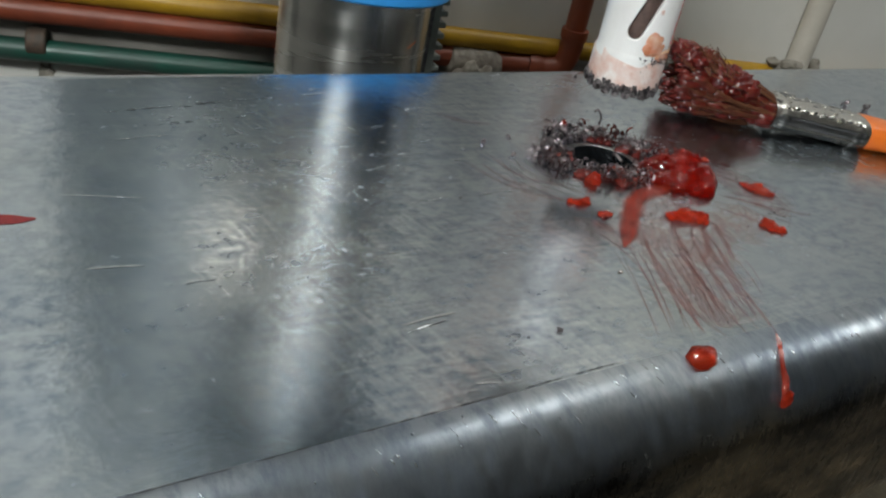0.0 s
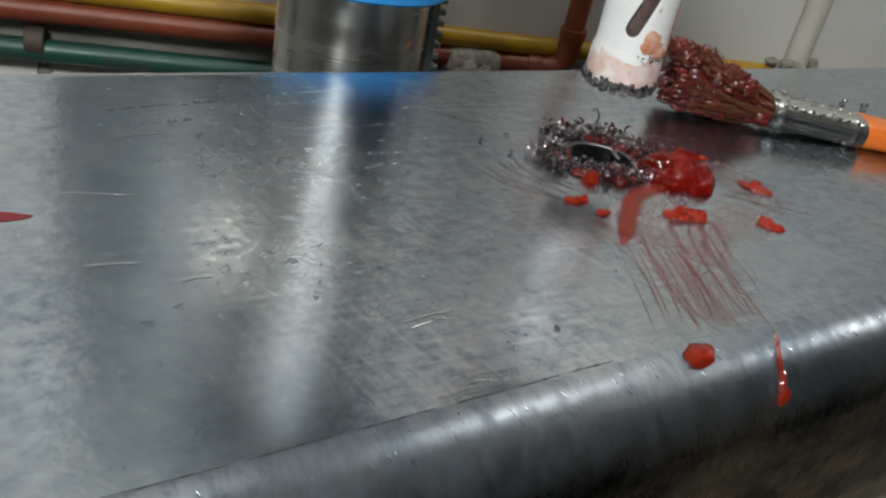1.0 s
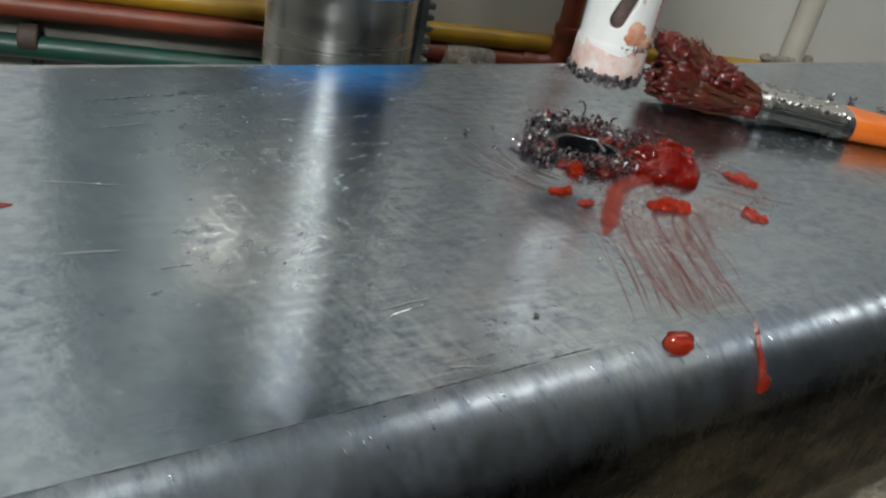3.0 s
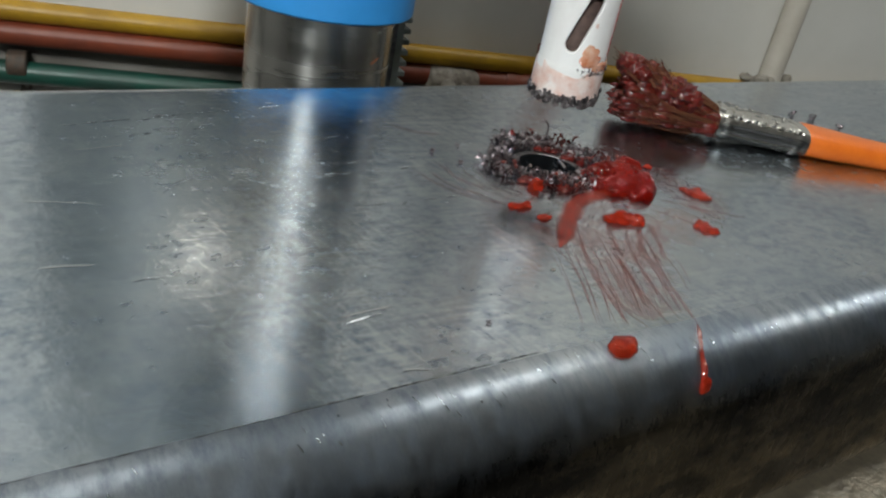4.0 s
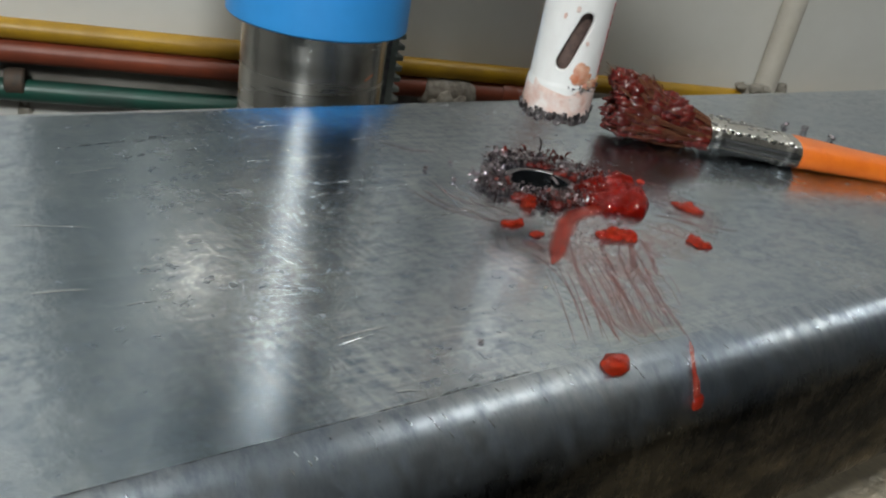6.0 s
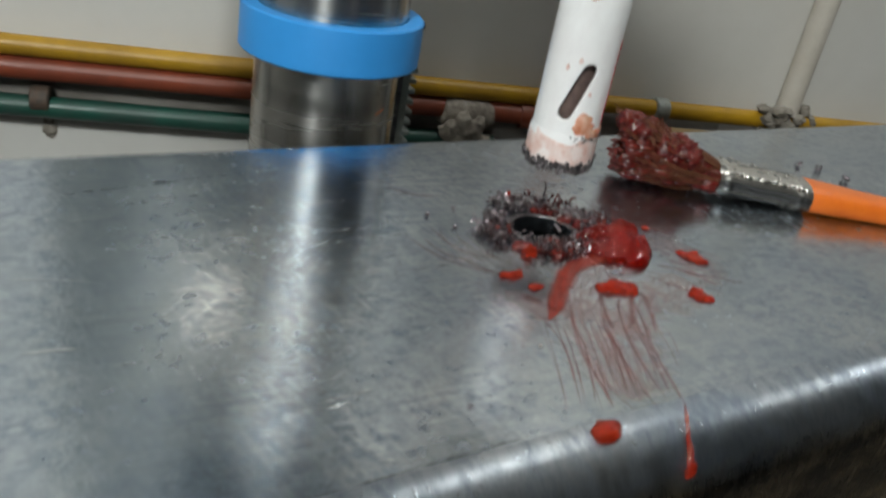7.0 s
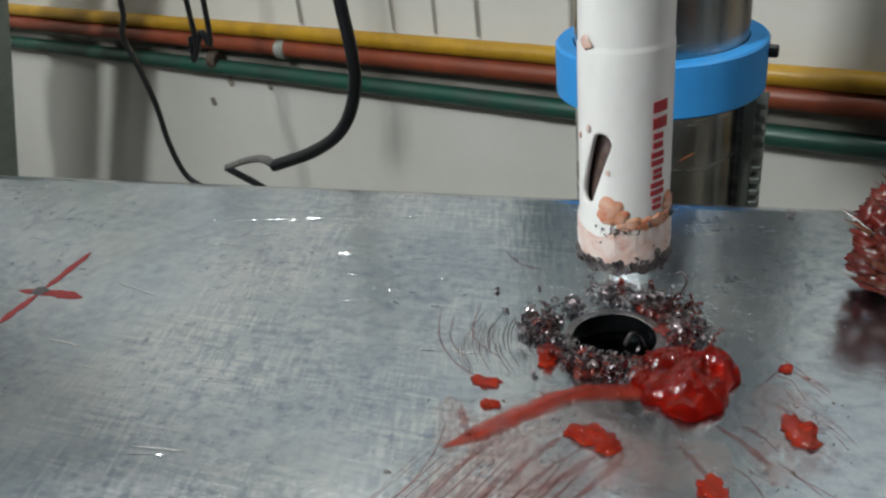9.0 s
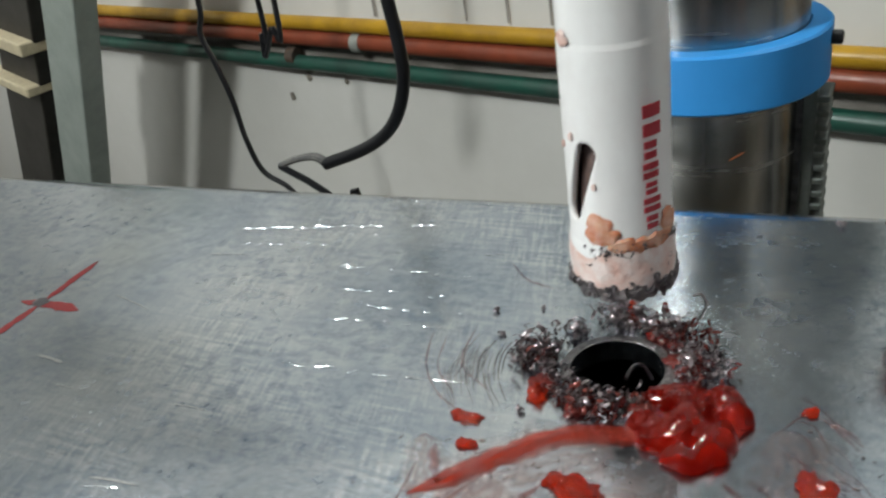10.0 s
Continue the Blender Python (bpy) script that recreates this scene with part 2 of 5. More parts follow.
GROUND = material("ground_column_steel", (0.40, 0.395, 0.38), 0.20, 1.0, (0.50, 0.49, 0.47), 6, 0.05, 40, (1, 1, 12), 0.30)
GROUND.node_tree.nodes["Principled BSDF"].inputs["Anisotropic"].default_value = 0.9
GROUND.node_tree.nodes["Principled BSDF"].inputs["Anisotropic Rotation"].default_value = 0.25
_tangent = GROUND.node_tree.nodes.new("ShaderNodeTangent")
_tangent.direction_type, _tangent.axis = "RADIAL", "Z"
GROUND.node_tree.links.new(_tangent.outputs[0], GROUND.node_tree.nodes["Principled BSDF"].inputs["Tangent"])
RACK = material("oily_rack_steel", (0.16, 0.18, 0.17), 0.42, 0.9, (0.28, 0.3, 0.28), 60, 0.2, 500)
BLUE = material("blue_nylon_collar", (0.032, 0.28, 0.70), 0.42, 0.0, (0.038, 0.31, 0.76), 30, 0.05, 600)
HEAD = material("grey_blue_cast_iron", (0.36, 0.42, 0.47), 0.4, 0.0, (0.42, 0.48, 0.53), 12, 0.1, 150)
MOTOR = material("dark_grey_motor_paint", (0.15, 0.17, 0.17), 0.40, 0.0, (0.21, 0.23, 0.225), 30, 0.1, 150)
BLACK = material("black_oxide_steel", (0.012, 0.012, 0.013), 0.38, 0.3, (0.03, 0.03, 0.03), 80)
IRON = material("dirty_cast_iron_table", (0.10, 0.085, 0.062), 0.32, 0.5, (0.28, 0.23, 0.165), 40, 0.5, 300)
WHITE = material("white_enamel", (0.87, 0.86, 0.85), 0.30, 0.0, (0.78, 0.75, 0.74), 60, 0.14, 160, (1, 1, 0.5), Coat_Weight=0.2)
INSIDE = material("saw_inside_steel", (0.20, 0.13, 0.11), 0.45, 0.5, (0.10, 0.07, 0.065), 300, 0.3, 900)
TEETH = material("sooty_teeth_steel", (0.05, 0.045, 0.05), 0.4, 0.8, (0.25, 0.22, 0.22), 500, 0.5, 1500)
PINK = material("smeared_pale_grease", (0.66, 0.40, 0.33), 0.30, 0.0, (0.80, 0.73, 0.70), 170, 0.5, 500)
ORANGE_GREASE = material("orange_grease", (0.58, 0.20, 0.10), 0.22, 0.0, (0.76, 0.48, 0.37), 240, 0.3, 500, Subsurface_Weight=0.3, Subsurface_Scale=0.003)
LOGO = material("red_print", (0.42, 0.02, 0.035), 0.4)
MARKER = material("red_marker_ink", (0.28, 0.022, 0.024), 0.45, 0.2, (0.17, 0.016, 0.022), 900)
RED_GREASE = material("red_grease", (0.56, 0.018, 0.008), 0.06, 0.0, (0.36, 0.009, 0.005), 120, 0.08, 260,
                      Transmission_Weight=0.82, IOR=1.42, Subsurface_Weight=0.1, Subsurface_Radius=(1.0, 0.12, 0.08), Subsurface_Scale=0.004)
DARK_GREASE = material("dark_red_grease", (0.060, 0.004, 0.004), 0.30, 0.0, (0.150, 0.014, 0.008), 260, 0.25, 400,
                       Subsurface_Weight=0.3, Subsurface_Radius=(1.0, 0.12, 0.08), Subsurface_Scale=0.004)
SPLAT = material("bright_red_grease", (0.80, 0.075, 0.025), 0.05, 0.0, (0.60, 0.028, 0.010), 300, 0.40, 420, Transmission_Weight=0.8, IOR=1.42)
GEL = material("clear_pink_grease", (0.95, 0.80, 0.76), 0.06, 0.0, (0.96, 0.90, 0.86), 300, 0.2, 700, Transmission_Weight=1.0, IOR=1.42)
SWARF = material("dark_steel_swarf", (0.07, 0.055, 0.062), 0.30, 1.0, (0.48, 0.41, 0.43), 300, islands=True)
SWARF_RED = material("greasy_swarf", (0.06, 0.010, 0.010), 0.2, 0.35, (0.20, 0.05, 0.04), 300, islands=True)
FERRULE = material("tinned_ferrule", (0.76, 0.74, 0.70), 0.15, 1.0, (0.50, 0.47, 0.43), 130, 0.10, 300, rough2=0.30)
HANDLE = material("orange_lacquered_wood", (0.72, 0.16, 0.012), 0.38, 0.0, (0.62, 0.12, 0.01), 90, 0.08, 300, Coat_Weight=0.15)
BRISTLE = material("greasy_bristle", (0.04, 0.008, 0.006), 0.22, 0.0, (0.20, 0.085, 0.045), 300, islands=True)
PLASTER = material("grey_white_painted_wall", (0.60, 0.585, 0.55), 0.6, 0.0, (0.68, 0.665, 0.635), 2.2, 0.08, 60)
DARKWALL = material("dark_unseen_wall", (0.15, 0.16, 0.17), 0.6, 0.0, (0.19, 0.20, 0.21), 2.2, 0.08, 60)
DIRT = material("wall_dirt", (0.16, 0.14, 0.115), 0.8, 0.0, (0.30, 0.27, 0.23), 40)
FLOORING = material("dark_unseen_floor", (0.045, 0.043, 0.040), 0.6, 0.0, (0.075, 0.072, 0.066), 4, 0.2, 60)
CEILING = material("white_ceiling_paint", (0.72, 0.71, 0.69), 0.7, 0.0, (0.78, 0.77, 0.75), 3)
YELLOW = material("yellow_pipe_paint", (0.45, 0.25, 0.012), 0.35, 0.0, (0.30, 0.16, 0.012), 14, 0.1, 120, rough2=0.55)
REDP = material("red_pipe_paint", (0.24, 0.052, 0.022), 0.36, 0.0, (0.15, 0.033, 0.016), 14, 0.1, 120, rough2=0.55)
GREEN = material("green_pipe_paint", (0.012, 0.075, 0.052), 0.36, 0.0, (0.024, 0.052, 0.042), 14, 0.1, 120, rough2=0.55)
CLIP = material("grey_pipe_clip", (0.36, 0.37, 0.34), 0.5, 0.4, (0.25, 0.26, 0.24), 60)
RUST = material("rusty_clip", (0.10, 0.065, 0.045), 0.7, 0.2, (0.05, 0.045, 0.04), 90)
RUST_MARK = material("orange_rust_mark", (0.42, 0.12, 0.03), 0.6, 0.2, (0.30, 0.08, 0.03), 300)
RAG = material("dirty_white_tape", (0.36, 0.32, 0.27), 0.8, 0.0, (0.13, 0.10, 0.08), 60, 0.4, 200)
CONDUIT = material("off_white_conduit", (0.50, 0.46, 0.40), 0.55, 0.0, (0.60, 0.56, 0.50), 12)
CARD = material("brown_cardboard", (0.30, 0.20, 0.09), 0.75, 0.0, (0.20, 0.13, 0.055), 20, 0.2, 150)
RUBBER = material("black_cable_rubber", (0.007, 0.0075, 0.009), 0.28, 0.0, (0.012, 0.012, 0.014), 40)
TAPE = material("grey_wire_tape", (0.07, 0.07, 0.07), 0.45, 0.0, (0.16, 0.15, 0.14), 200, 0.5, 500)
GALV = material("galvanised_bar", (0.36, 0.40, 0.37), 0.5, 0.3, (0.27, 0.31, 0.28), 16, 0.1, 90)
DARKBAR = material("dark_brown_steel", (0.03, 0.026, 0.022), 0.55, 0.2, (0.05, 0.045, 0.04), 20)
CREAM = material("cream_paint", (0.58, 0.50, 0.34), 0.55, 0.0, (0.45, 0.38, 0.26), 60)


def film_material(name, colour, tint, body, low, high, along=4.0, across=9.0):
    """A thin film that tints what lies under it, streaked along its strip and thinning out to both edges."""
    m = material(name, colour, 0.12, 0.0, tuple(c * 0.7 for c in colour), 200, 0.8, 420, Coat_Weight=0.5)
    nodes, links = m.node_tree.nodes, m.node_tree.links
    mp = nodes.new("ShaderNodeMapping")
    mp.inputs["Scale"].default_value = (along, across, 1)
    coords = nodes.new("ShaderNodeTexCoord").outputs["UV"]
    links.new(coords, mp.inputs["Vector"])
    t = nodes.new("ShaderNodeTexNoise")
    t.inputs["Scale"].default_value, t.inputs["Detail"].default_value = 1.0, 6
    links.new(mp.outputs[0], t.inputs["Vector"])
    r = nodes.new("ShaderNodeMapRange")
    r.inputs["From Min"].default_value, r.inputs["From Max"].default_value = 0.34, 0.66
    r.inputs["To Min"].default_value, r.inputs["To Max"].default_value = low, high
    links.new(t.outputs["Fac"], r.inputs["Value"])
    split = nodes.new("ShaderNodeSeparateXYZ")
    links.new(coords, split.inputs[0])
    edge = nodes.new("ShaderNodeMath")
    edge.operation = "PINGPONG"
    edge.inputs[1].default_value = 0.5
    links.new(split.outputs["Y"], edge.inputs[0])
    rise = nodes.new("ShaderNodeMapRange")
    rise.inputs["From Max"].default_value = 0.3
    links.new(edge.outputs[0], rise.inputs["Value"])
    both = nodes.new("ShaderNodeMath")
    both.operation = "MULTIPLY"
    links.new(r.outputs[0], both.inputs[0])
    links.new(rise.outputs[0], both.inputs[1])
    # thin places show the steel through a stain, thick ones the grease itself
    clear, stain = nodes.new("ShaderNodeBsdfTransparent"), nodes.new("ShaderNodeBsdfTransparent")
    stain.inputs[0].default_value = (*tint, 1)
    thick = nodes.new("ShaderNodeMath")
    thick.operation = "MULTIPLY"
    thick.inputs[1].default_value = body
    links.new(both.outputs[0], thick.inputs[0])
    first, second = nodes.new("ShaderNodeMixShader"), nodes.new("ShaderNodeMixShader")
    links.new(both.outputs[0], first.inputs[0])
    links.new(clear.outputs[0], first.inputs[1])
    links.new(stain.outputs[0], first.inputs[2])
    links.new(thick.outputs[0], second.inputs[0])
    links.new(first.outputs[0], second.inputs[1])
    links.new(nodes["Principled BSDF"].outputs[0], second.inputs[2])
    links.new(second.outputs[0], nodes["Material Output"].inputs["Surface"])
    return m


FILM = film_material("thin_red_film", (0.40, 0.035, 0.022), (0.80, 0.48, 0.46), 0.20, 0.0, 0.80)
FILM_THICK = film_material("thick_red_film", (0.56, 0.045, 0.016), (0.80, 0.16, 0.10), 0.46, 0.30, 1.0, 7.0, 5.0)
HAZE = film_material("clear_oily_film", (0.60, 0.52, 0.50), (0.94, 0.82, 0.80), 0.20, 0.0, 0.95, 7.0, 14.0)
STREAK_GREY = film_material("grey_streak_film", (0.20, 0.18, 0.16), (0.6, 0.57, 0.54), 0.75, 0.3, 0.8, 2.0, 3.0)

# ---- the room ----
def slab(name, size, at, mat, label):
    ob = part(name, box(size), mat, None, label, smooth=False)
    ob.matrix_world = WALL @ pose(*at)
    return tagged(ob, label, name.split("_")[0], kind="structure")


wall_back = slab("wall_back", (6.4, 0.12, 3.2), (0.2, 0.082, 0.55), PLASTER, "off-white painted workshop wall with grey streaks")
# front and right walls are unseen, coloured dark to dim the beam's reflections
slab("wall_front", (6.4, 0.12, 3.2), (0.2, -6.26, 0.55), DARKWALL, "unseen workshop wall, coloured dark to dim reflections in the steel")
slab("wall_left", (0.12, 6.22, 3.2), (-2.94, -3.089, 0.55), PLASTER, "off-white painted workshop wall")
slab("wall_right", (0.12, 6.22, 3.2), (3.34, -3.089, 0.55), DARKWALL, "unseen workshop wall, coloured dark to dim reflections in the steel")
# unseen floor, its colour kept dark so the front face mirrors little light
slab("floor", (6.4, 6.6, 0.1), (0.2, -3.1, -1.05), FLOORING, "unseen workshop floor, coloured dark to dim reflections in the steel")
slab("ceiling", (6.4, 6.6, 0.1), (0.2, -3.1, 1.9), CEILING, "plain white workshop ceiling")

# ---- the steel beam ----
beam = thing("steel_beam", "rectangular steel tube with rounded edges on the drill table", "steel beam")


def beam_section(inset):
    r, pts = BEAM_R - inset, []
    y0, y1, z0, z1 = CREASE, BACK, -BEAM_R, -HEIGHT + BEAM_R
    for cy, cz, a0 in ((y0, z0, 180), (y1, z0, 90), (y1, z1, 0), (y0, z1, -90)):
        for i in range(13):
            a = radians(a0 - i * 90 / 12)
            pts.append((cy + r * math.cos(a), cz + r * math.sin(a)))
    return pts


def beam_mesh():
    bm = bmesh.new()
    xs = [LEFT_END, -0.2, HOLE[0] - 0.03, HOLE[0] + 0.03, 0.6, RIGHT_END]
    rims = []
    for inset in (0.0, WALL_T):
        sec = beam_section(inset)
        rings = [[bm.verts.new((x, y, z)) for y, z in sec] for x in xs]
        n = len(sec)
        z = -inset
        for j, (a, b) in enumerate(zip(rings, rings[1:])):
            for i in range(n):
                if i == 12 and j == 2:  # the bay of the flat top that has the hole
                    continue
                face = bm.faces.new((a[i], a[(i + 1) % n], b[(i + 1) % n], b[i]))
                if inset == 0:
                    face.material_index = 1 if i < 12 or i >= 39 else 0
        p, q, r_, s = rings[2][12], rings[2][13], rings[3][13], rings[3][12]
        rim, outer = [], []
        for i in range(64):
            t = 2 * math.pi * (i + 0.5) / 64
            c, d = math.cos(t), math.sin(t)
            rim.append(bm.verts.new((HOLE[0] + HOLE[2] * c, HOLE[1] + HOLE[2] * d, z)))
            k = 0.03 / max(abs(c), abs(d))
            outer.append(bm.verts.new((HOLE[0] + k * c, HOLE[1] + k * d, z)))
        for i in range(64):
            bm.faces.new((rim[i], rim[(i + 1) % 64], outer[(i + 1) % 64], outer[i]))
        # from the square round the hole to the four corners of the bay
        ends = {}
        for key, want in (("p", (-1, -1)), ("q", (-1, 1)), ("r", (1, 1)), ("s", (1, -1))):
            ends[key] = min(range(64), key=lambda i: (outer[i].co.x - HOLE[0] - want[0] * 0.03) ** 2 + (outer[i].co.y - HOLE[1] - want[1] * 0.03) ** 2)

        def arc(i, j):
            out = [i]
            while out[-1] != j:
                out.append((out[-1] + 1) % 64)
            return [outer[o] for o in out]

        bm.faces.new([q, *arc(ends["r"], ends["q"])[::-1], r_])
        bm.faces.new([p, *arc(ends["q"], ends["p"])[::-1], q])
        bm.faces.new([s, *arc(ends["p"], ends["s"])[::-1], p])
        bm.faces.new([r_, *arc(ends["s"], ends["r"])[::-1], s])
        rims.append((rim, rings))
    (rim_a, rings_a), (rim_b, rings_b) = rims
    for i in range(64):
        bm.faces.new((rim_a[i], rim_a[(i + 1) % 64], rim_b[(i + 1) % 64], rim_b[i]))
    for k in (0, -1):
        a, b = rings_a[k], rings_b[k]
        for i in range(len(a)):
            bm.faces.new((a[i], a[(i + 1) % len(a)], b[(i + 1) % len(a)], b[i]))
    return bm


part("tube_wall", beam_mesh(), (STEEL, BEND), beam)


def strip(points, width, mat, name, label="", lift=0.00012, height=0.00006):
    return part(name, ribbon(bmesh.new(), points, width, height, 8, 2, 0.5, lift, True, rng.random() * 50), mat, beam, label)


# the scored line along the bend, and the scratches
def score(f):
    return 0.00008 + 0.00050 * max(0.0, noise.noise(Vector((f * 9, 2.3, 0))) + 0.15)


SCORE = [(-0.02, 0.1086), (0.014, 0.1092), (0.041, 0.1095), (0.062, 0.1095), (0.082, 0.1099), (0.105, 0.1103), (0.122, 0.1104), (0.136, 0.1107), (0.152, 0.1108)]
for a, b in zip(SCORE, SCORE[1:]):
    strip([a, ((a[0] + b[0]) / 2, (a[1] + b[1]) / 2 + 0.0001), (b[0] - 0.001, b[1])], score, DARKLINE, "score_line", "dark scored line along the bend")
for a, b, w in (((0.047, 0.177), (0.060, 0.1755), 0.0008), ((0.047, 0.2125), (0.068, 0.2065), 0.0004), ((0.066, 0.243), (0.083, 0.245), 0.0004),
                ((0.113, 0.115), (0.119, 0.1135), 0.0006), 
                ((0.107, 0.138), (0.123, 0.139), 0.0007), ((0.110, 0.167), (0.123, 0.167), 0.0004),
                ((0.066, 0.166), (0.074, 0.166), 0.0004), ((0.107, 0.135), (0.120, 0.137), 0.0003)):
    mid = ((a[0] + b[0]) / 2, (a[1] + b[1]) / 2 + 0.0003)
    strip([a, mid, b], w, BRIGHT, "scratch", "bright fresh scratch")


def fine_scratches():
    bm = bmesh.new()
    for _ in range(90):  # short marks along the beam
        x, s = rng.uniform(0.07, 0.20), rng.uniform(0.14, 0.27)
        d = rng.uniform(0.001, 0.004)
        ribbon(bm, [(x, s), (x + d / 2, s + 0.0002), (x + d, s + rng.uniform(-0.0004, 0.0004))], rng.uniform(0.00008, 0.00018), 0.00002, 2, 2, 0.2, 0.00008)
    # rows of dashes where a tool skidded
    for x0, s0, x1, s1, n in ((0.056, 0.2617, 0.146, 0.2752, 46), (0.110, 0.2430, 0.172, 0.2437, 16), (0.075, 0.2525, 0.110, 0.2560, 9), (0.130, 0.1903, 0.186, 0.1925, 26),
                              (0.125, 0.2290, 0.185, 0.2320, 8), (0.128, 0.2215, 0.180, 0.2225, 10), (0.132, 0.2140, 0.176, 0.2150, 9), (0.150, 0.2560, 0.200, 0.2600, 5),
                              (0.125, 0.2925, 0.160, 0.2930, 12)):
        for _ in range(n):
            f = rng.random()
            x, s = x0 + (x1 - x0) * f, s0 + (s1 - s0) * f + rng.gauss(0, 0.0004)
            d = rng.uniform(0.001, 0.0042)
            w = rng.uniform(0.00012, 0.00032)
            ribbon(bm, [(x, s), (x + d / 2, s + 0.0001), (x + d, s + d * 0.1)], w, w * 0.42, 3, 6, 0.4, 0.00008)
    for _ in range(90):  # rubs across the bend
        x, s = rng.uniform(0.04, 0.34), rng.uniform(0.101, 0.109)
        d = rng.uniform(0.0006, 0.003)
        w = rng.uniform(0.00012, 0.00045)
        ribbon(bm, [(x, s), (x + d * 0.2, s - d / 2), (x + d * 0.35, s - d)], w, w * 0.06, 2, 3, 0.3, 0.00008)
    return bm


part("fine_scratches", fine_scratches(), FINE, beam, "many fine bright scratches", kind="stuff")

# the marked cross with its punch dent
strip([(0.0208, 0.182), (0.0209, 0.192), (0.0212, 0.2015)], 0.0030, MARKER, "marker_line", "red marker pen line")
strip([(0.0212, 0.2045), (0.0212, 0.217), (0.0210, 0.2315)], 0.0030, MARKER, "marker_line", "red marker pen line")
strip([(0.0115, 0.2022), (0.026, 0.2025), (0.0405, 0.2015)], lambda f: 0.0028 + 0.0024 * f, MARKER, "marker_line", "red marker pen line")
part("punch_mark", lump(bmesh.new(), (0.0208, 0.2030, 0.0002), (0.0034, 0.0026, 0.0005), 0.4, 2, 3, 2, 0), DARKLINE, beam, "dark centre punch mark")

# ---- grease on the beam ----
def grease(name, label, build, mat):
    bm = bmesh.new()
    build(bm)
    ob = part(name, bm, mat, None, label)
    return tagged(ob, label, "grease")


def big_blob(bm):
    """A heap of soft lumps with a finger-deep pit, on a grid over the steel."""
    lumps = ((0.2495, 0.1850, 0.0088, 0.0090, 0.0088), (0.2430, 0.1835, 0.0075, 0.0062, 0.0052), (0.2460, 0.1955, 0.0080, 0.0062, 0.0066), (0.2540, 0.1925, 0.0065, 0.0080, 0.0082),
             (0.2480, 0.1775, 0.0060, 0.0042, 0.0048), (0.2385, 0.1880, 0.0062, 0.0040, 0.0038), (0.2400, 0.1955, 0.0050, 0.0044, 0.0045))
    cells, x0, y0, step = 100, 0.2285, 0.1695, 0.00036

    def height(x, y):
        total = 0.0
        wx = x + 0.0014 * noise.noise(Vector((x * 210, y * 210, 4.0)))
        wy = y + 0.0014 * noise.noise(Vector((x * 210, y * 210, 9.0)))
        for cx, cy, a, b, c in lumps:
            total += (c * math.sqrt(max(0.0, 1 - ((wx - cx) / a) ** 2 - ((wy - cy) / b) ** 2))) ** 4
        h = total ** 0.25
        h *= 1 + 0.22 * noise.noise(Vector((x * 330, y * 330, 1.0))) + 0.13 * noise.noise(Vector((x * 800, y * 800, 2.0)))
        return h - 0.0062 * math.exp(-(((x - 0.2528) / 0.0024) ** 2 + ((y - 0.1880) / 0.0034) ** 2))

    tops, bottoms = {}, {}
    full = set()
    for i in range(cells):
        for j in range(cells):
            if height(x0 + (i + 0.5) * step, y0 + (j + 0.5) * step) > 0.0003:
                full.add((i, j))
    for i, j in full:
        for di in (0, 1):
            for dj in (0, 1):
                key = (i + di, j + dj)
                if key not in tops:
                    x, y = x0 + key[0] * step, y0 + key[1] * step
                    tops[key] = bm.verts.new((x, y, max(0.0003, height(x, y))))
                    bottoms[key] = bm.verts.new((x, y, 0.0001))
    for i, j in full:
        ring = ((i, j), (i + 1, j), (i + 1, j + 1), (i, j + 1))
        bm.faces.new([tops[k] for k in ring])
        bm.faces.new([bottoms[k] for k in reversed(ring)])
        for k, (di, dj) in enumerate(((0, -1), (1, 0), (0, 1), (-1, 0))):
            if (i + di, j + dj) not in full:
                a, b = ring[k], ring[(k + 1) % 4]
                bm.faces.new((tops[b], tops[a], bottoms[a], bottoms[b]))


blob = grease("grease_blob", "glossy lump of dark red cutting grease beside the drilled hole", big_blob, RED_GREASE)
settle = blob.modifiers.new("settle", "SMOOTH")
settle.factor, settle.iterations = 0.5, 4


def melt(ob, voxel, rounds):
    """Fuses the lumps of a thing into one smooth skin."""
    fuse = ob.modifiers.new("fuse", "REMESH")
    fuse.mode, fuse.voxel_size, fuse.use_smooth_shade = "VOXEL", voxel, True
    settle = ob.modifiers.new("settle", "SMOOTH")
    settle.factor, settle.iterations = 0.5, rounds


def collar_grease(bm):
    for k in range(30):
        t = radians(rng.uniform(-155, 70))
        r = rng.uniform(0.0145, 0.021)
        lump(bm, (HOLE[0] + r * math.cos(t), HOLE[1] + r * math.sin(t), 0.0006), (rng.uniform(0.0014, 0.0036), rng.uniform(0.0014, 0.003), rng.uniform(0.0008, 0.0022)), 0.5, 2.5, k * 2.3, 3, 0.0001)


grease("grease_ring", "dark red grease mixed with steel swarf round the drilled hole", collar_grease, DARK_GREASE)["kind"] = "stuff"
grease("grease_smear", "thick curved smear of red grease on the steel", lambda bm: ribbon(
    bm, [(0.243, 0.181), (0.232, 0.1825), (0.220, 0.1795), (0.209, 0.1715), (0.199, 0.1615), (0.190, 0.1535)],
    lambda f: 0.0082 - 0.001 * f, 0.0011, 10, 10, 0.35, 0.0001, True, 3), FILM_THICK)


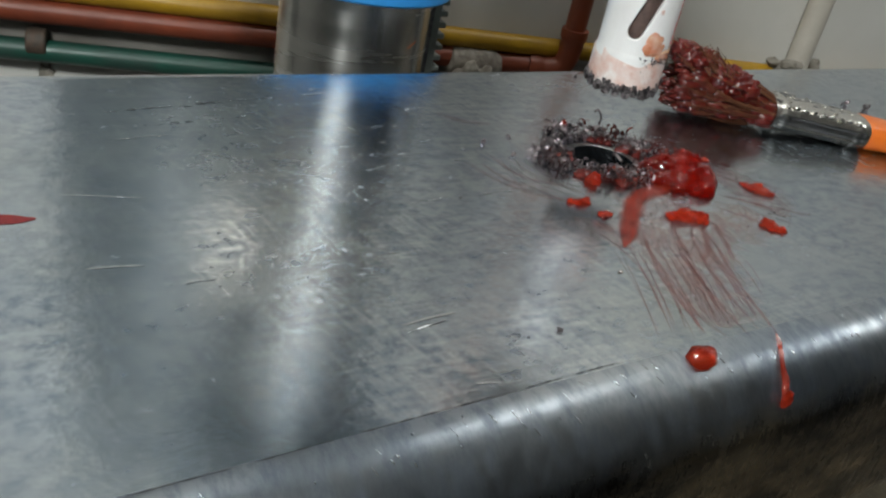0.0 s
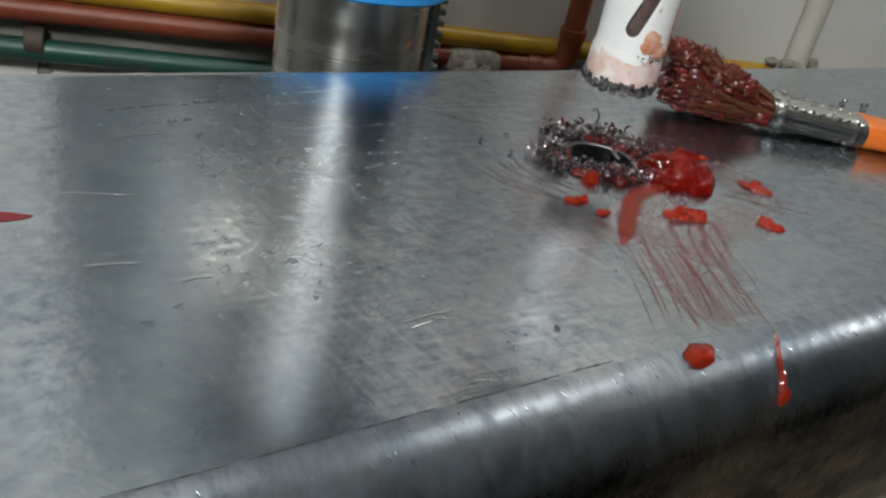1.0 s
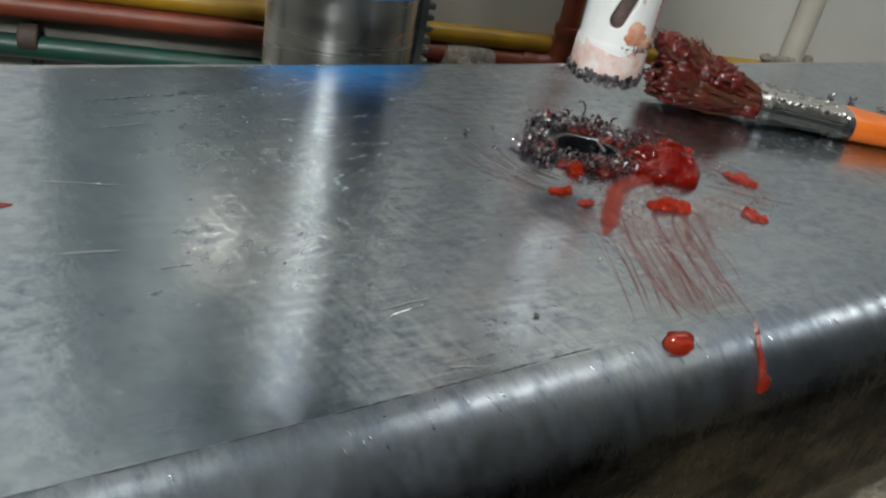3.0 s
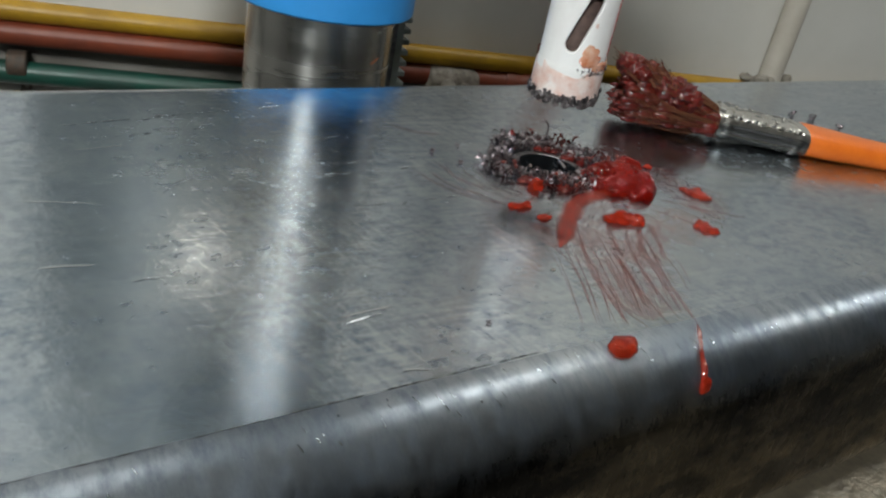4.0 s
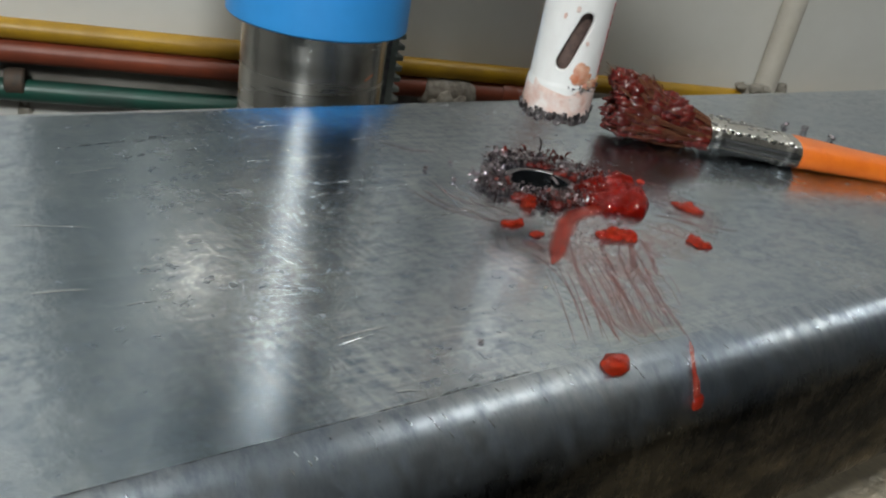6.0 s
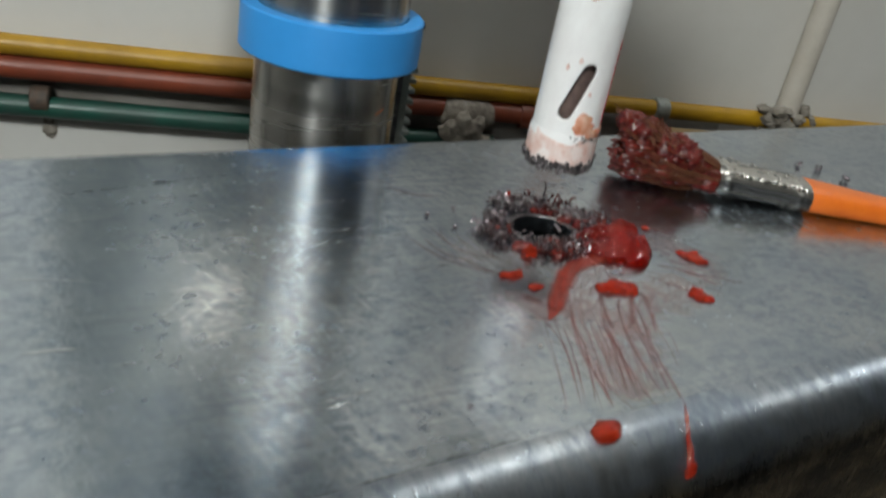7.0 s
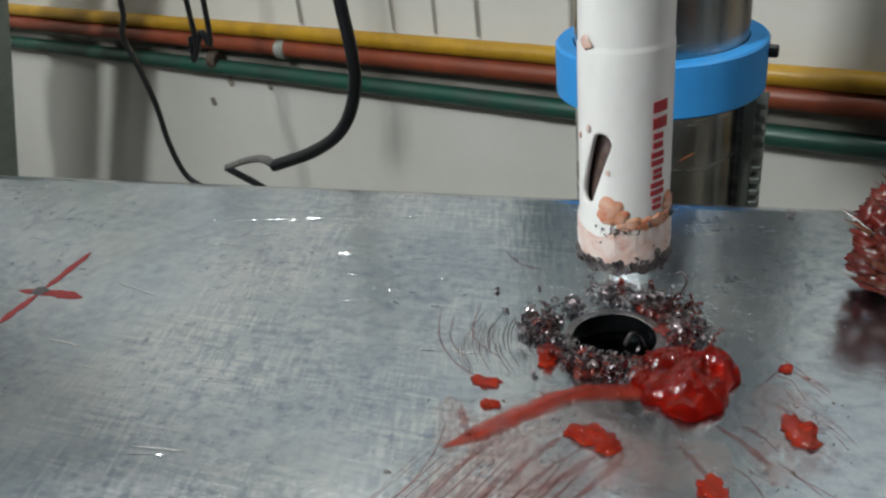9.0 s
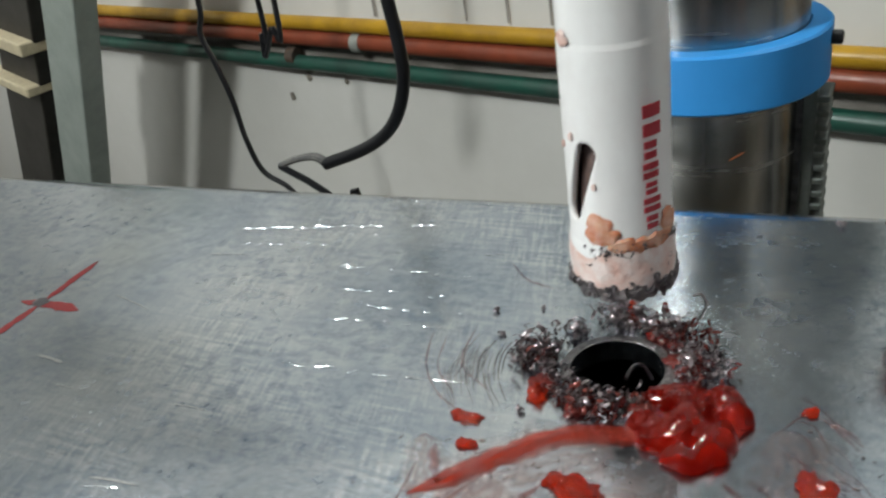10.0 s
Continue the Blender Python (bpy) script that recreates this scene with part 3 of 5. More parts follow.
def splats(bm, spots, div=3):
    for k, (x, s, a, b, c) in enumerate(spots):
        p = skin(x, s, 0.0002)
        c *= 1.5
        floor = None if s < CREASE else 0.0001
        lump(bm, p, (a, b, c), 0.75 if floor else 0.22, 1.9, k * 5.1 + x * 900, div, floor)
        for _ in range(5 if s > CREASE else 0):  # the torn outline
            t = rng.uniform(0, 6.28)
            lump(bm, skin(x + a * 0.9 * math.cos(t), s + b * 0.9 * math.sin(t), 0.0001), (a * rng.uniform(0.25, 0.5), b * rng.uniform(0.25, 0.5), c * 0.5), 0.7, 2.0, rng.random() * 60, 2, floor)


for name, spots, mat in (
        ("grease_splat", [(0.2265, 0.1640, 0.0042, 0.0030, 0.0018), (0.2300, 0.1615, 0.0028, 0.0028, 0.0016), (0.2225, 0.1650, 0.0032, 0.0024, 0.001)], SPLAT),
        ("grease_splat", [(0.2745, 0.1752, 0.0036, 0.0034, 0.0014), (0.2755, 0.1712, 0.0030, 0.0022, 0.001), (0.2725, 0.1785, 0.0016, 0.0022, 0.0008)], SPLAT),
        ("grease_splat", [(0.2545, 0.1520, 0.0030, 0.0030, 0.0011), (0.2560, 0.1490, 0.0024, 0.0018, 0.0007)], SPLAT),
        ("grease_splat", [(0.1950, 0.1802, 0.0032, 0.0018, 0.0010), (0.1915, 0.1812, 0.0018, 0.0013, 0.0007)], SPLAT),
        ("grease_splat", [(0.2725, 0.1995, 0.0016, 0.0016, 0.0008)], SPLAT),
        ("grease_splat", [(0.2092, 0.1920, 0.0022, 0.0024, 0.0022)], SPLAT),
        ("grease_splat", [(0.2258, 0.2300, 0.0014, 0.0016, 0.0028)], SPLAT),
        ("grease_splat", [(0.1975, 0.1715, 0.0024, 0.0016, 0.0006)], SPLAT),
        ("grease_drop", [(0.1732, 0.1057, 0.0042, 0.0034, 0.0020), (0.1752, 0.1060, 0.0026, 0.0026, 0.0018), (0.1712, 0.1065, 0.0024, 0.0022, 0.0016)], SPLAT)):
    melt(grease(name, "small glossy red grease splat on the steel", lambda bm, spots=spots: splats(bm, spots), mat), 0.00028, 9 if name == "grease_drop" else 2)


def drip(bm):
    ribbon(bm, [(0.2030, 0.1075), (0.2005, 0.104), (0.1973, 0.099), (0.1960, 0.0945), (0.1938, 0.0888)],
           lambda f: 0.0010 + 0.0052 * max(0, f - 0.5), 0.0010, 10, 8, 0.4, 0.0001, True, 2)
    lump(bm, skin(0.1945, 0.0905, 0.0006), (0.0018, 0.0012, 0.0030), 0.3, 2, 4, 3)


grease("grease_drip", "red grease drip running over the rounded edge", drip, SPLAT)

STREAKS = (
    [(0.188, 0.163), (0.188, 0.150), (0.184, 0.136), (0.173, 0.116)], [(0.205, 0.163), (0.193, 0.143), (0.186, 0.125), (0.182, 0.113)],
    [(0.211, 0.155), (0.201, 0.135), (0.188, 0.114)], [(0.227, 0.155), (0.214, 0.132), (0.205, 0.112), (0.2015, 0.1036)],
    [(0.210, 0.152), (0.199, 0.127), (0.1934, 0.1076)], [(0.195, 0.146), (0.187, 0.122), (0.1868, 0.1094)],
    [(0.224, 0.160), (0.215, 0.148), (0.206, 0.130), (0.199, 0.110)], [(0.200, 0.158), (0.192, 0.138), (0.178, 0.116)])
for k, line in enumerate(STREAKS):
    grease("grease_streak", "thin wiped streak of red grease running to the edge",
           lambda bm, line=line, k=k: ribbon(bm, line, (0.0007, 0.0016, 0.0008, 0.0010, 0.0007, 0.0006, 0.0010, 0.0007)[k], 0.00025, 12, 4, 0.6, 0.0001, True, k * 7), FILM)
for line, w in (([(0.171, 0.214), (0.175, 0.199), (0.183, 0.188), (0.192, 0.182)], 0.0006), ([(0.183, 0.219), (0.185, 0.201), (0.197, 0.191)], 0.0006),
                ([(0.176, 0.212), (0.179, 0.198), (0.188, 0.188)], 0.0005), ([(0.182, 0.254), (0.190, 0.245), (0.200, 0.241)], 0.0006),
                ([(0.228, 0.158), (0.219, 0.147), (0.213, 0.142)], 0.0026), ([(0.219, 0.164), (0.212, 0.153), (0.207, 0.142)], 0.0022),
                ([(0.235, 0.160), (0.228, 0.148), (0.221, 0.138)], 0.0022), ([(0.265, 0.190), (0.273, 0.199), (0.283, 0.189)], 0.0007),
                ([(0.255, 0.174), (0.262, 0.168), (0.268, 0.161)], 0.0018), ([(0.246, 0.166), (0.252, 0.158), (0.256, 0.150)], 0.0016)):
    grease("grease_streak", "thin wiped streak of red grease on the steel", lambda bm, line=line, w=w: ribbon(bm, line, w, 0.0003, 10, 4, 0.6, 0.0001, True, w * 9e4), FILM)
for line, w in (([(0.186, 0.173), (0.190, 0.163), (0.192, 0.152)], 0.010), ([(0.240, 0.165), (0.225, 0.152), (0.208, 0.136)], 0.020),
                ([(0.209, 0.162), (0.203, 0.140), (0.190, 0.113)], 0.034), ([(0.232, 0.178), (0.212, 0.168), (0.197, 0.152)], 0.026), ([(0.266, 0.192), (0.272, 0.176), (0.268, 0.156)], 0.022), ([(0.258, 0.166), (0.246, 0.158), (0.230, 0.148)], 0.022)):
    grease("grease_film", "thin clear oily film wiped over the steel", lambda bm, line=line, w=w: ribbon(bm, line, w, 0.00012, 12, 10, 0.5, 0.00006, True, w * 3e3), HAZE)
def wiped_lines(bm):
    for k in range(44):
        x0 = rng.uniform(0.186, 0.228)
        s0 = rng.uniform(0.140, 0.160)
        s1 = rng.uniform(0.111, 0.125)
        x1 = x0 - (s0 - s1) * rng.uniform(0.42, 0.58)
        ribbon(bm, [(x0, s0), ((x0 + x1) / 2 + 0.0008, (s0 + s1) / 2), (x1, s1)], rng.uniform(0.0002, 0.0005), 0.00014, 8, 3, 0.7, 0.00008, True, k)
    for k in range(26):
        x0, s0 = rng.uniform(0.258, 0.280), rng.uniform(0.158, 0.205)
        ribbon(bm, [(x0, s0), (x0 + 0.004, s0 - rng.uniform(0.001, 0.004)), (x0 + rng.uniform(0.006, 0.010), s0 - rng.uniform(0.004, 0.010))], rng.uniform(0.0002, 0.0006), 0.00015, 6, 3, 0.7, 0.00008, True, k)


grease("grease_lines", "many fine wiped lines of red grease on the steel", wiped_lines, FILM)["kind"] = "stuff"


def gel_ridges(bm):
    """Clear grease pushed up in fine arcs beside the hole and in short ridges round the smear."""
    for k in range(26):
        t0 = radians(rng.uniform(178, 208))
        r = 0.0305 + 0.00062 * k + rng.uniform(-0.0002, 0.0002)
        ribbon(bm, [(HOLE[0] + r * math.cos(t0 + a), HOLE[1] + 0.92 * r * math.sin(t0 + a)) for a in (-0.22, 0, 0.28)], rng.uniform(0.00025, 0.00045), 0.00013, 6, 4, 0.5, 0.00008, True, k)
    for k in range(150):
        if k < 95:
            f = rng.random()
            x, s = 0.232 - 0.043 * f + rng.gauss(0, 0.008), 0.171 - 0.012 * f + rng.gauss(0, 0.007)
        else:
            x, s = rng.gauss(0.270, 0.006), rng.gauss(0.176, 0.011)
        d, turn = rng.uniform(0.0006, 0.0024), rng.gauss(-2.1, 0.5)
        way = (d * math.cos(turn), d * math.sin(turn))
        w = rng.uniform(0.0002, 0.0006)
        ribbon(bm, [(x, s), (x + way[0] * 0.5 + rng.uniform(-0.0003, 0.0003), s + way[1] * 0.5), (x + way[0], s + way[1])], w, w * 0.35, 4, 4, 0.9, 0.00009, True, k * 3.3)


grease("grease_ridges", "clear pink grease pushed into fine ridges on the steel", gel_ridges, GEL)["kind"] = "stuff"
grease("grease_patch", "smeared patch of red grease on the steel", lambda bm: ribbon(
    bm, [(0.190, 0.170), (0.193, 0.163), (0.196, 0.158)], 0.0030, 0.0007, 10, 8, 0.9, 0.00012, True, 8), FILM)


def specks(bm):
    """Tiny clear beads of gel left over the wiped area."""
    for k in range(170):
        if k < 120:
            f = rng.random()
            x, y = 0.243 - 0.052 * f + rng.gauss(0, 0.009), 0.176 - 0.038 * f + rng.gauss(0, 0.008)
        else:
            x, y = rng.gauss(0.270, 0.007), rng.uniform(0.155, 0.200)
        if y < CREASE + 0.002 or (x - HOLE[0]) ** 2 + (y - HOLE[1]) ** 2 < 0.0165 ** 2:
            continue
        r = 0.00016 * math.exp(rng.gauss(0.2, 0.45))
        lump(bm, (x, y, 0.0001), (r * rng.uniform(1, 2.2), r, r * 0.7), 0.6, 2.0, k * 1.3, 2, 0.00008)


grease("grease_specks", "tiny clear pink beads of grease on the steel", specks, GEL)["kind"] = "stuff"

# ---- swarf ----
def curl(bm, at, radius, width, turns, tilt, n=9):
    m = Matrix.Translation(at) @ Euler(tilt).to_matrix().to_4x4()
    rows = []
    for i in range(n):
        a = 2 * math.pi * turns * i / (n - 1)
        r = radius * (1 + 0.35 * i / n)
        c = Vector((r * math.cos(a), r * math.sin(a), width * 0.9 * i / n))
        w = width * (0.5 + 0.5 * math.sin(math.pi * (i + 0.7) / (n + 0.4)))
        rows.append([bm.verts.new(m @ (c + Vector((0, 0, -w / 2)))), bm.verts.new(m @ (c * 1.08 + Vector((0, 0, 0)))), bm.verts.new(m @ (c + Vector((0, 0, w / 2))))])
    for a, b in zip(rows, rows[1:]):
        for k in range(2):
            bm.faces.new((a[k], a[k + 1], b[k + 1], b[k]))


def swarf_pile(arcs, wisps=0):
    """Curled flakes in heaps: rows of count, from and to angle, from and to radius, height; then thin bent wisps on top."""
    bm = bmesh.new()
    for count, lo, hi, r0, r1, h in arcs:
        for _ in range(count):
            t = radians(rng.triangular(lo, hi))
            r = rng.uniform(r0, r1)
            size = min(0.0015, 0.0005 * math.exp(rng.gauss(0.40, 0.5)))
            curl(bm, (HOLE[0] + r * math.cos(t), HOLE[1] + r * math.sin(t), 0.0006 + rng.random() ** 1.6 * h), size, size * rng.uniform(0.5, 1.2),
                 rng.uniform(0.15, 0.6), (rng.uniform(-3, 3), rng.uniform(-3, 3), rng.uniform(-3, 3)), 9)
        for _ in range(int(count * wisps)):
            t = radians(rng.triangular(lo, hi))
            r = rng.uniform(max(r0, 0.0165), r1)
            a = Vector((HOLE[0] + r * math.cos(t), HOLE[1] + r * math.sin(t), rng.random() * h * 0.9))
            way = Vector((rng.gauss(0, 1), rng.gauss(0, 1), abs(rng.gauss(0, 0.7)))).normalized() * rng.uniform(0.0018, 0.0048)
            bow = Vector((rng.gauss(0, 1), rng.gauss(0, 1), rng.random())) * 0.0007
            thick = rng.uniform(0.00012, 0.00032)
            tube(smooth_line([a, a + way * 0.5 + bow, a + way], 4), lambda f: thick * (1.1 - f), 4, bm, False)
    return bm


for name, arcs, wisps, mat, lab in (
        ("metal_swarf", [(230, 152, 204, 0.0165, 0.0285, 0.0050), (60, 122, 150, 0.0165, 0.023, 0.003), (190, 78, 120, 0.0165, 0.0270, 0.0044), (150, 35, 85, 0.0155, 0.025, 0.0034),
                         (130, 0, 40, 0.0160, 0.028, 0.0040), (270, 195, 322, 0.0108, 0.0195, 0.0034), (90, -30, 10, 0.016, 0.028, 0.005)], 0.22, SWARF, "heaps of dark curled steel swarf round the drilled hole"),
        ("greasy_swarf", [(110, 5, 80, 0.0155, 0.027, 0.0038), (150, 205, 310, 0.0130, 0.0205, 0.0028), (60, 160, 200, 0.017, 0.026, 0.003), (90, -45, 15, 0.017, 0.03, 0.0065)], 0.15, SWARF_RED, "dark swarf soaked in red grease round the drilled hole")):
    tagged(part(name, swarf_pile(arcs, wisps), mat, None, lab), lab, "swarf", kind="stuff")
part("burr", lathe([(0.01205, 0.0), (0.0122, 0.0003), (0.0127, 0.0003), (0.0146, 0.0001)], 64, m=pose(HOLE[0], HOLE[1], 0.0001), caps=False), BURR, beam, "bright raised burr round the hole")
for x, y, r in ((0.1865, 0.2262, 0.0009), (0.1920, 0.2150, 0.0008), (0.2065, 0.1850, 0.0009), (0.2790, 0.2900, 0.0009), (0.2000, 0.2300, 0.0007), (0.4330, 0.2370, 0.0018), (0.4360, 0.2210, 0.0018), (0.4250, 0.2430, 0.0015), (0.1440, 0.1253, 0.0005)):
    bm = bmesh.new()
    for _ in range(3):
        curl(bm, (x + rng.uniform(-r, r), y + rng.uniform(-r, r), r * 0.8), r * 0.8, r * 0.8, rng.uniform(0.5, 1.2), (rng.uniform(-2, 2), rng.uniform(-2, 2), rng.uniform(-3, 3)))
    tagged(part("metal_chip", bm, SWARF, None, "loose curled steel chip on the beam"), "loose curled steel chip on the beam", "metal chip", "loose chips")
# the long curl that stands up behind the hole, and the one in its mouth
for pts, r in (([(0.2440, 0.2310, 0.001), (0.2455, 0.2325, 0.005), (0.2440, 0.2335, 0.0075), (0.2420, 0.2330, 0.0072)], 0.0004),
               ([(0.2300, 0.2010, 0.002), (0.2310, 0.2055, 0.0025), (0.2330, 0.2085, 0.0005), (0.2350, 0.2080, -0.003)], 0.0006)):
    tagged(part("metal_chip", tube(smooth_line(pts, 6), r, 5), SWARF, None, "long curled steel chip at the drilled hole"), "long curled steel chip at the drilled hole", "metal chip", "loose chips")

# ---- the hole saw ----
SAW_R, SAW_LOW, SAW_TOP = 0.0119, 0.0285, 0.1005
saw = thing("hole_saw", "white hole saw smeared with grease hanging over the drilled hole", "hole saw", pose(*SAW, 0))


def saw_body():
    bm = bmesh.new()
    cols, rows = 180, 120
    grid = []
    mid, lo, hi, half = -125.0, 0.0485, 0.0635, 0.0027

    def slot(a, z):
        """Signed distance to the slanted slot's outline, on the unrolled shell."""
        u = SAW_R * radians((a - mid + 180) % 360 - 180)
        p, q0, q1 = Vector((u, z)), Vector((-0.0026, lo)), Vector((0.0026, hi))
        t = max(0, min(1, (p - q0).dot(q1 - q0) / (q1 - q0).length_squared))
        near = q0 + t * (q1 - q0)
        return (p - near).length - half, (p - near).normalized(), near

    def radius(z):
        r = SAW_R
        if z > 0.0868:
            r -= 0.00025
        return r + (0.0003 if z < 0.040 else 0)

    for j in range(rows + 1):
        z = SAW_LOW + (SAW_TOP - SAW_LOW) * j / rows
        row = []
        for i in range(cols):
            a = 360 * i / cols - 180
            zz = z
            d, out, near = slot(a, z)
            aa = a
            if abs(d) < 0.0004:
                on = near + out * half
                aa, zz = mid + math.degrees(on.x / SAW_R), on.y
            row.append((bm.verts.new((radius(zz) * math.cos(radians(aa)), radius(zz) * math.sin(radians(aa)), zz)), d))
        grid.append(row)
    for j in range(rows):
        for i in range(cols):
            four = (grid[j][i], grid[j][(i + 1) % cols], grid[j + 1][(i + 1) % cols], grid[j + 1][i])
            if sum(d for _, d in four) / 4 > 0:
                bm.faces.new([v for v, _ in four])
    bmesh.ops.delete(bm, geom=[v for v in bm.verts if not v.link_faces], context="VERTS")
    return bm


body = part("shell", saw_body(), WHITE, saw, "white enamelled shell with a slanted slot")
solid = body.modifiers.new("thickness", "SOLIDIFY")
solid.thickness, solid.offset = 0.0016, -1
part("cap", lathe([(0.0113, 0.1000), (0.0113, 0.1012), (0.0106, 0.1022), (0.004, 0.1022)]), WHITE, saw)
part("inner_slug", lathe([(0.0090, 0.0360), (0.0090, 0.0980)], 32), INSIDE, saw, "greasy steel inside the slot")


def saw_teeth():
    bm = bmesh.new()
    n = 22
    for i in range(n):
        a0, a1 = 2 * math.pi * i / n, 2 * math.pi * (i + 0.8) / n
        low = SAW_LOW - 0.0018 - 0.0012 * rng.random()
        quad = []
        for r in (SAW_R + 0.0005 * (-1) ** i + 0.0002, SAW_R - 0.0014):
            quad.append([bm.verts.new((r * math.cos(a), r * math.sin(a), z)) for a, z in ((a0, SAW_LOW + 0.002), (a1, SAW_LOW + 0.002), (a1, low + 0.0008), ((a0 + a1) / 2, low), (a0, low + 0.0006))])
        bm.faces.new(quad[0])
        bm.faces.new(quad[1][::-1])
        for k in range(5):
            bm.faces.new((quad[0][k], quad[0][(k + 1) % 5], quad[1][(k + 1) % 5], quad[1][k]))
    return bm


part("teeth", saw_teeth(), TEETH, saw, "sooty steel saw teeth", smooth=False)


def saw_grime():
    bm = bmesh.new()
    for _ in range(170):
        t, z = rng.uniform(-math.pi, math.pi), SAW_LOW + rng.uniform(-0.0012, 0.0022) * (1 if rng.random() < 0.8 else 2)
        r = SAW_R + 0.0003
        s = rng.uniform(0.0005, 0.0013)
        lump(bm, (r * math.cos(t), r * math.sin(t), z), (s, s, s * 1.3), 0.6, 2, rng.random() * 90, 1)
    for _ in range(60):
        t = rng.uniform(-math.pi, math.pi)
        curl(bm, (SAW_R * math.cos(t), SAW_R * math.sin(t), SAW_LOW + rng.uniform(-0.001, 0.003)), rng.uniform(0.0004, 0.0009), 0.0006, 0.8, (rng.uniform(-3, 3), rng.uniform(-3, 3), 0), 6)
    return bm


part("tooth_grime", saw_grime(), TEETH, saw, "dark greasy chips on the teeth", kind="stuff")


def saw_coat(a0, a1, top, low, thick, seed, ragged=0.003):
    """A skin of grease on the shell between two angles (degrees)."""
    bm = bmesh.new()
    cols, rows, grid = 70, 12, []
    for i in range(cols + 1):
        f = i / cols
        a = radians(a0 + (a1 - a0) * f)
        t = top + ragged * noise.noise(Vector((f * 3.5 + seed, seed, 0))) + 0.2 * ragged * noise.noise(Vector((f * 14, seed, 4)))
        col = []
        for j in range(rows + 1):
            g = j / rows
            h = thick * (1 - (2 * g - 1) ** 6) * (1 + 0.7 * noise.noise(Vector((f * 4, g * 2.2, seed)))) * min(1, 12 * f, 12 * (1 - f)) if abs(a1 - a0) < 350 else thick * (1 - (2 * g - 1) ** 6) * (1 + 0.7 * noise.noise(Vector((8 * math.cos(a), 8 * math.sin(a), g * 6 + seed))))
            r = SAW_R + 0.00035 + h
            reach = (t - low) * (1 if abs(a1 - a0) > 350 else math.sqrt(max(0, min(1, 5 * f, 5 * (1 - f)))))
            col.append(bm.verts.new((r * math.cos(a), r * math.sin(a), (low + t) / 2 * (abs(a1 - a0) < 350) + low * (abs(a1 - a0) > 350) + reach * (g - 0.5 * (abs(a1 - a0) < 350)))))
        grid.append(col)
    for a, b in zip(grid, grid[1:]):
        for j in range(rows):
            bm.faces.new((a[j], a[j + 1], b[j + 1], b[j]))
    return bm


part("pale_grease", saw_coat(-180, 180, 0.0408, 0.0292, 0.0003, 2.0, 0.008), PINK, saw, "pale pink grease smeared over the lower shell")
def saw_smear(patches, seed):
    """Thin ragged scraps of grease on the shell: rows of angle, height, half width (degrees), half height."""
    bm = bmesh.new()
    for k, (a, z, da, dz) in enumerate(patches):
        spin, rings = 26, []
        centre = None
        for i in range(5):
            f = i / 4
            ring = []
            for j in range(spin if i else 1):
                t = 2 * math.pi * j / spin
                way = Vector((math.cos(t), math.sin(t), 0))
                edge = 1 + 0.35 * noise.noise(way * 1.6 + Vector((k * 3.1, seed, 0))) + 0.15 * noise.noise(way * 5.0 + Vector((k, seed, 7)))
                aa, zz = radians(a + da * f * edge * way.x), z + dz * f * edge * way.y
                h = 0.00014 * (1 - f ** 8) * (1 + 1.1 * noise.noise(Vector((aa * 9, zz * 750, 5.0))) + 0.5 * noise.noise(Vector((aa * 26, zz * 2200, 5.0)))) + 0.0001
                r = SAW_R + 0.00035 + (h if i < 4 else -0.0002)
                ring.append(bm.verts.new((r * math.cos(aa), r * math.sin(aa), zz)))
            if i:
                for j in range(spin):
                    if i == 1:
                        bm.faces.new((centre, ring[j], ring[(j + 1) % spin]))
                    else:
                        bm.faces.new((rings[-1][j], ring[j], ring[(j + 1) % spin], rings[-1][(j + 1) % spin]))
                rings.append(ring)
            else:
                centre = ring[0]
    return bm


for patch, seed, label in (
        ((-100, 0.0462, 15, 0.0034), 5.0, "scraped patch of orange grease below the slot"), ((-92, 0.0440, 15, 0.0026), 5.0, ""), ((-104, 0.0436, 14, 0.0024), 5.0, ""),
        *(((-80 + 8 * k, 0.0412 + 0.0004 * math.sin(k * 1.9), 13, 0.0017 + 0.0005 * math.sin(k * 2.7)), 9.0 + k, "") for k in range(8)),
        ((-20, 0.0456, 11, 0.0030), 13.0, "orange grease stain on the shell"), ((-10, 0.0442, 11, 0.0026), 13.0, "")):
    part("orange_grease", saw_smear((patch,), seed), ORANGE_GREASE, saw, label)


for patch, seed in (((-136, 0.0885, 8, 0.0018), 21.0), ((-128, 0.0880, 4, 0.0008), 23.0), ((-131, 0.0668, 4, 0.0011), 25.0), ((-104, 0.0560, 3, 0.0008), 27.0), ((-150, 0.0640, 3, 0.0010), 29.0)):
    part("grease_spot", saw_smear((patch,), seed), PINK, saw, "faint pink grease spot on the shell")


def shell_chips():
    """Small dark chips caught in the upper edge of the grease."""
    bm = bmesh.new()
    for _ in range(46):
        a = rng.uniform(-118, 0)
        z = 0.0408 + 0.0022 * math.sin(radians(a + 60)) * 0.5 + rng.gauss(0, 0.0007)
        if rng.random() < 0.25:
            z = rng.uniform(0.032, 0.041)
        t = radians(a)
        curl(bm, ((SAW_R + 0.0006) * math.cos(t), (SAW_R + 0.0006) * math.sin(t), z), rng.uniform(0.0003, 0.0007), 0.0005, 0.7, (rng.uniform(-3, 3), rng.uniform(-3, 3), 0), 6)
    return bm


part("chip_crust", shell_chips(), TEETH, saw, "dark chips caught in the grease", kind="stuff")


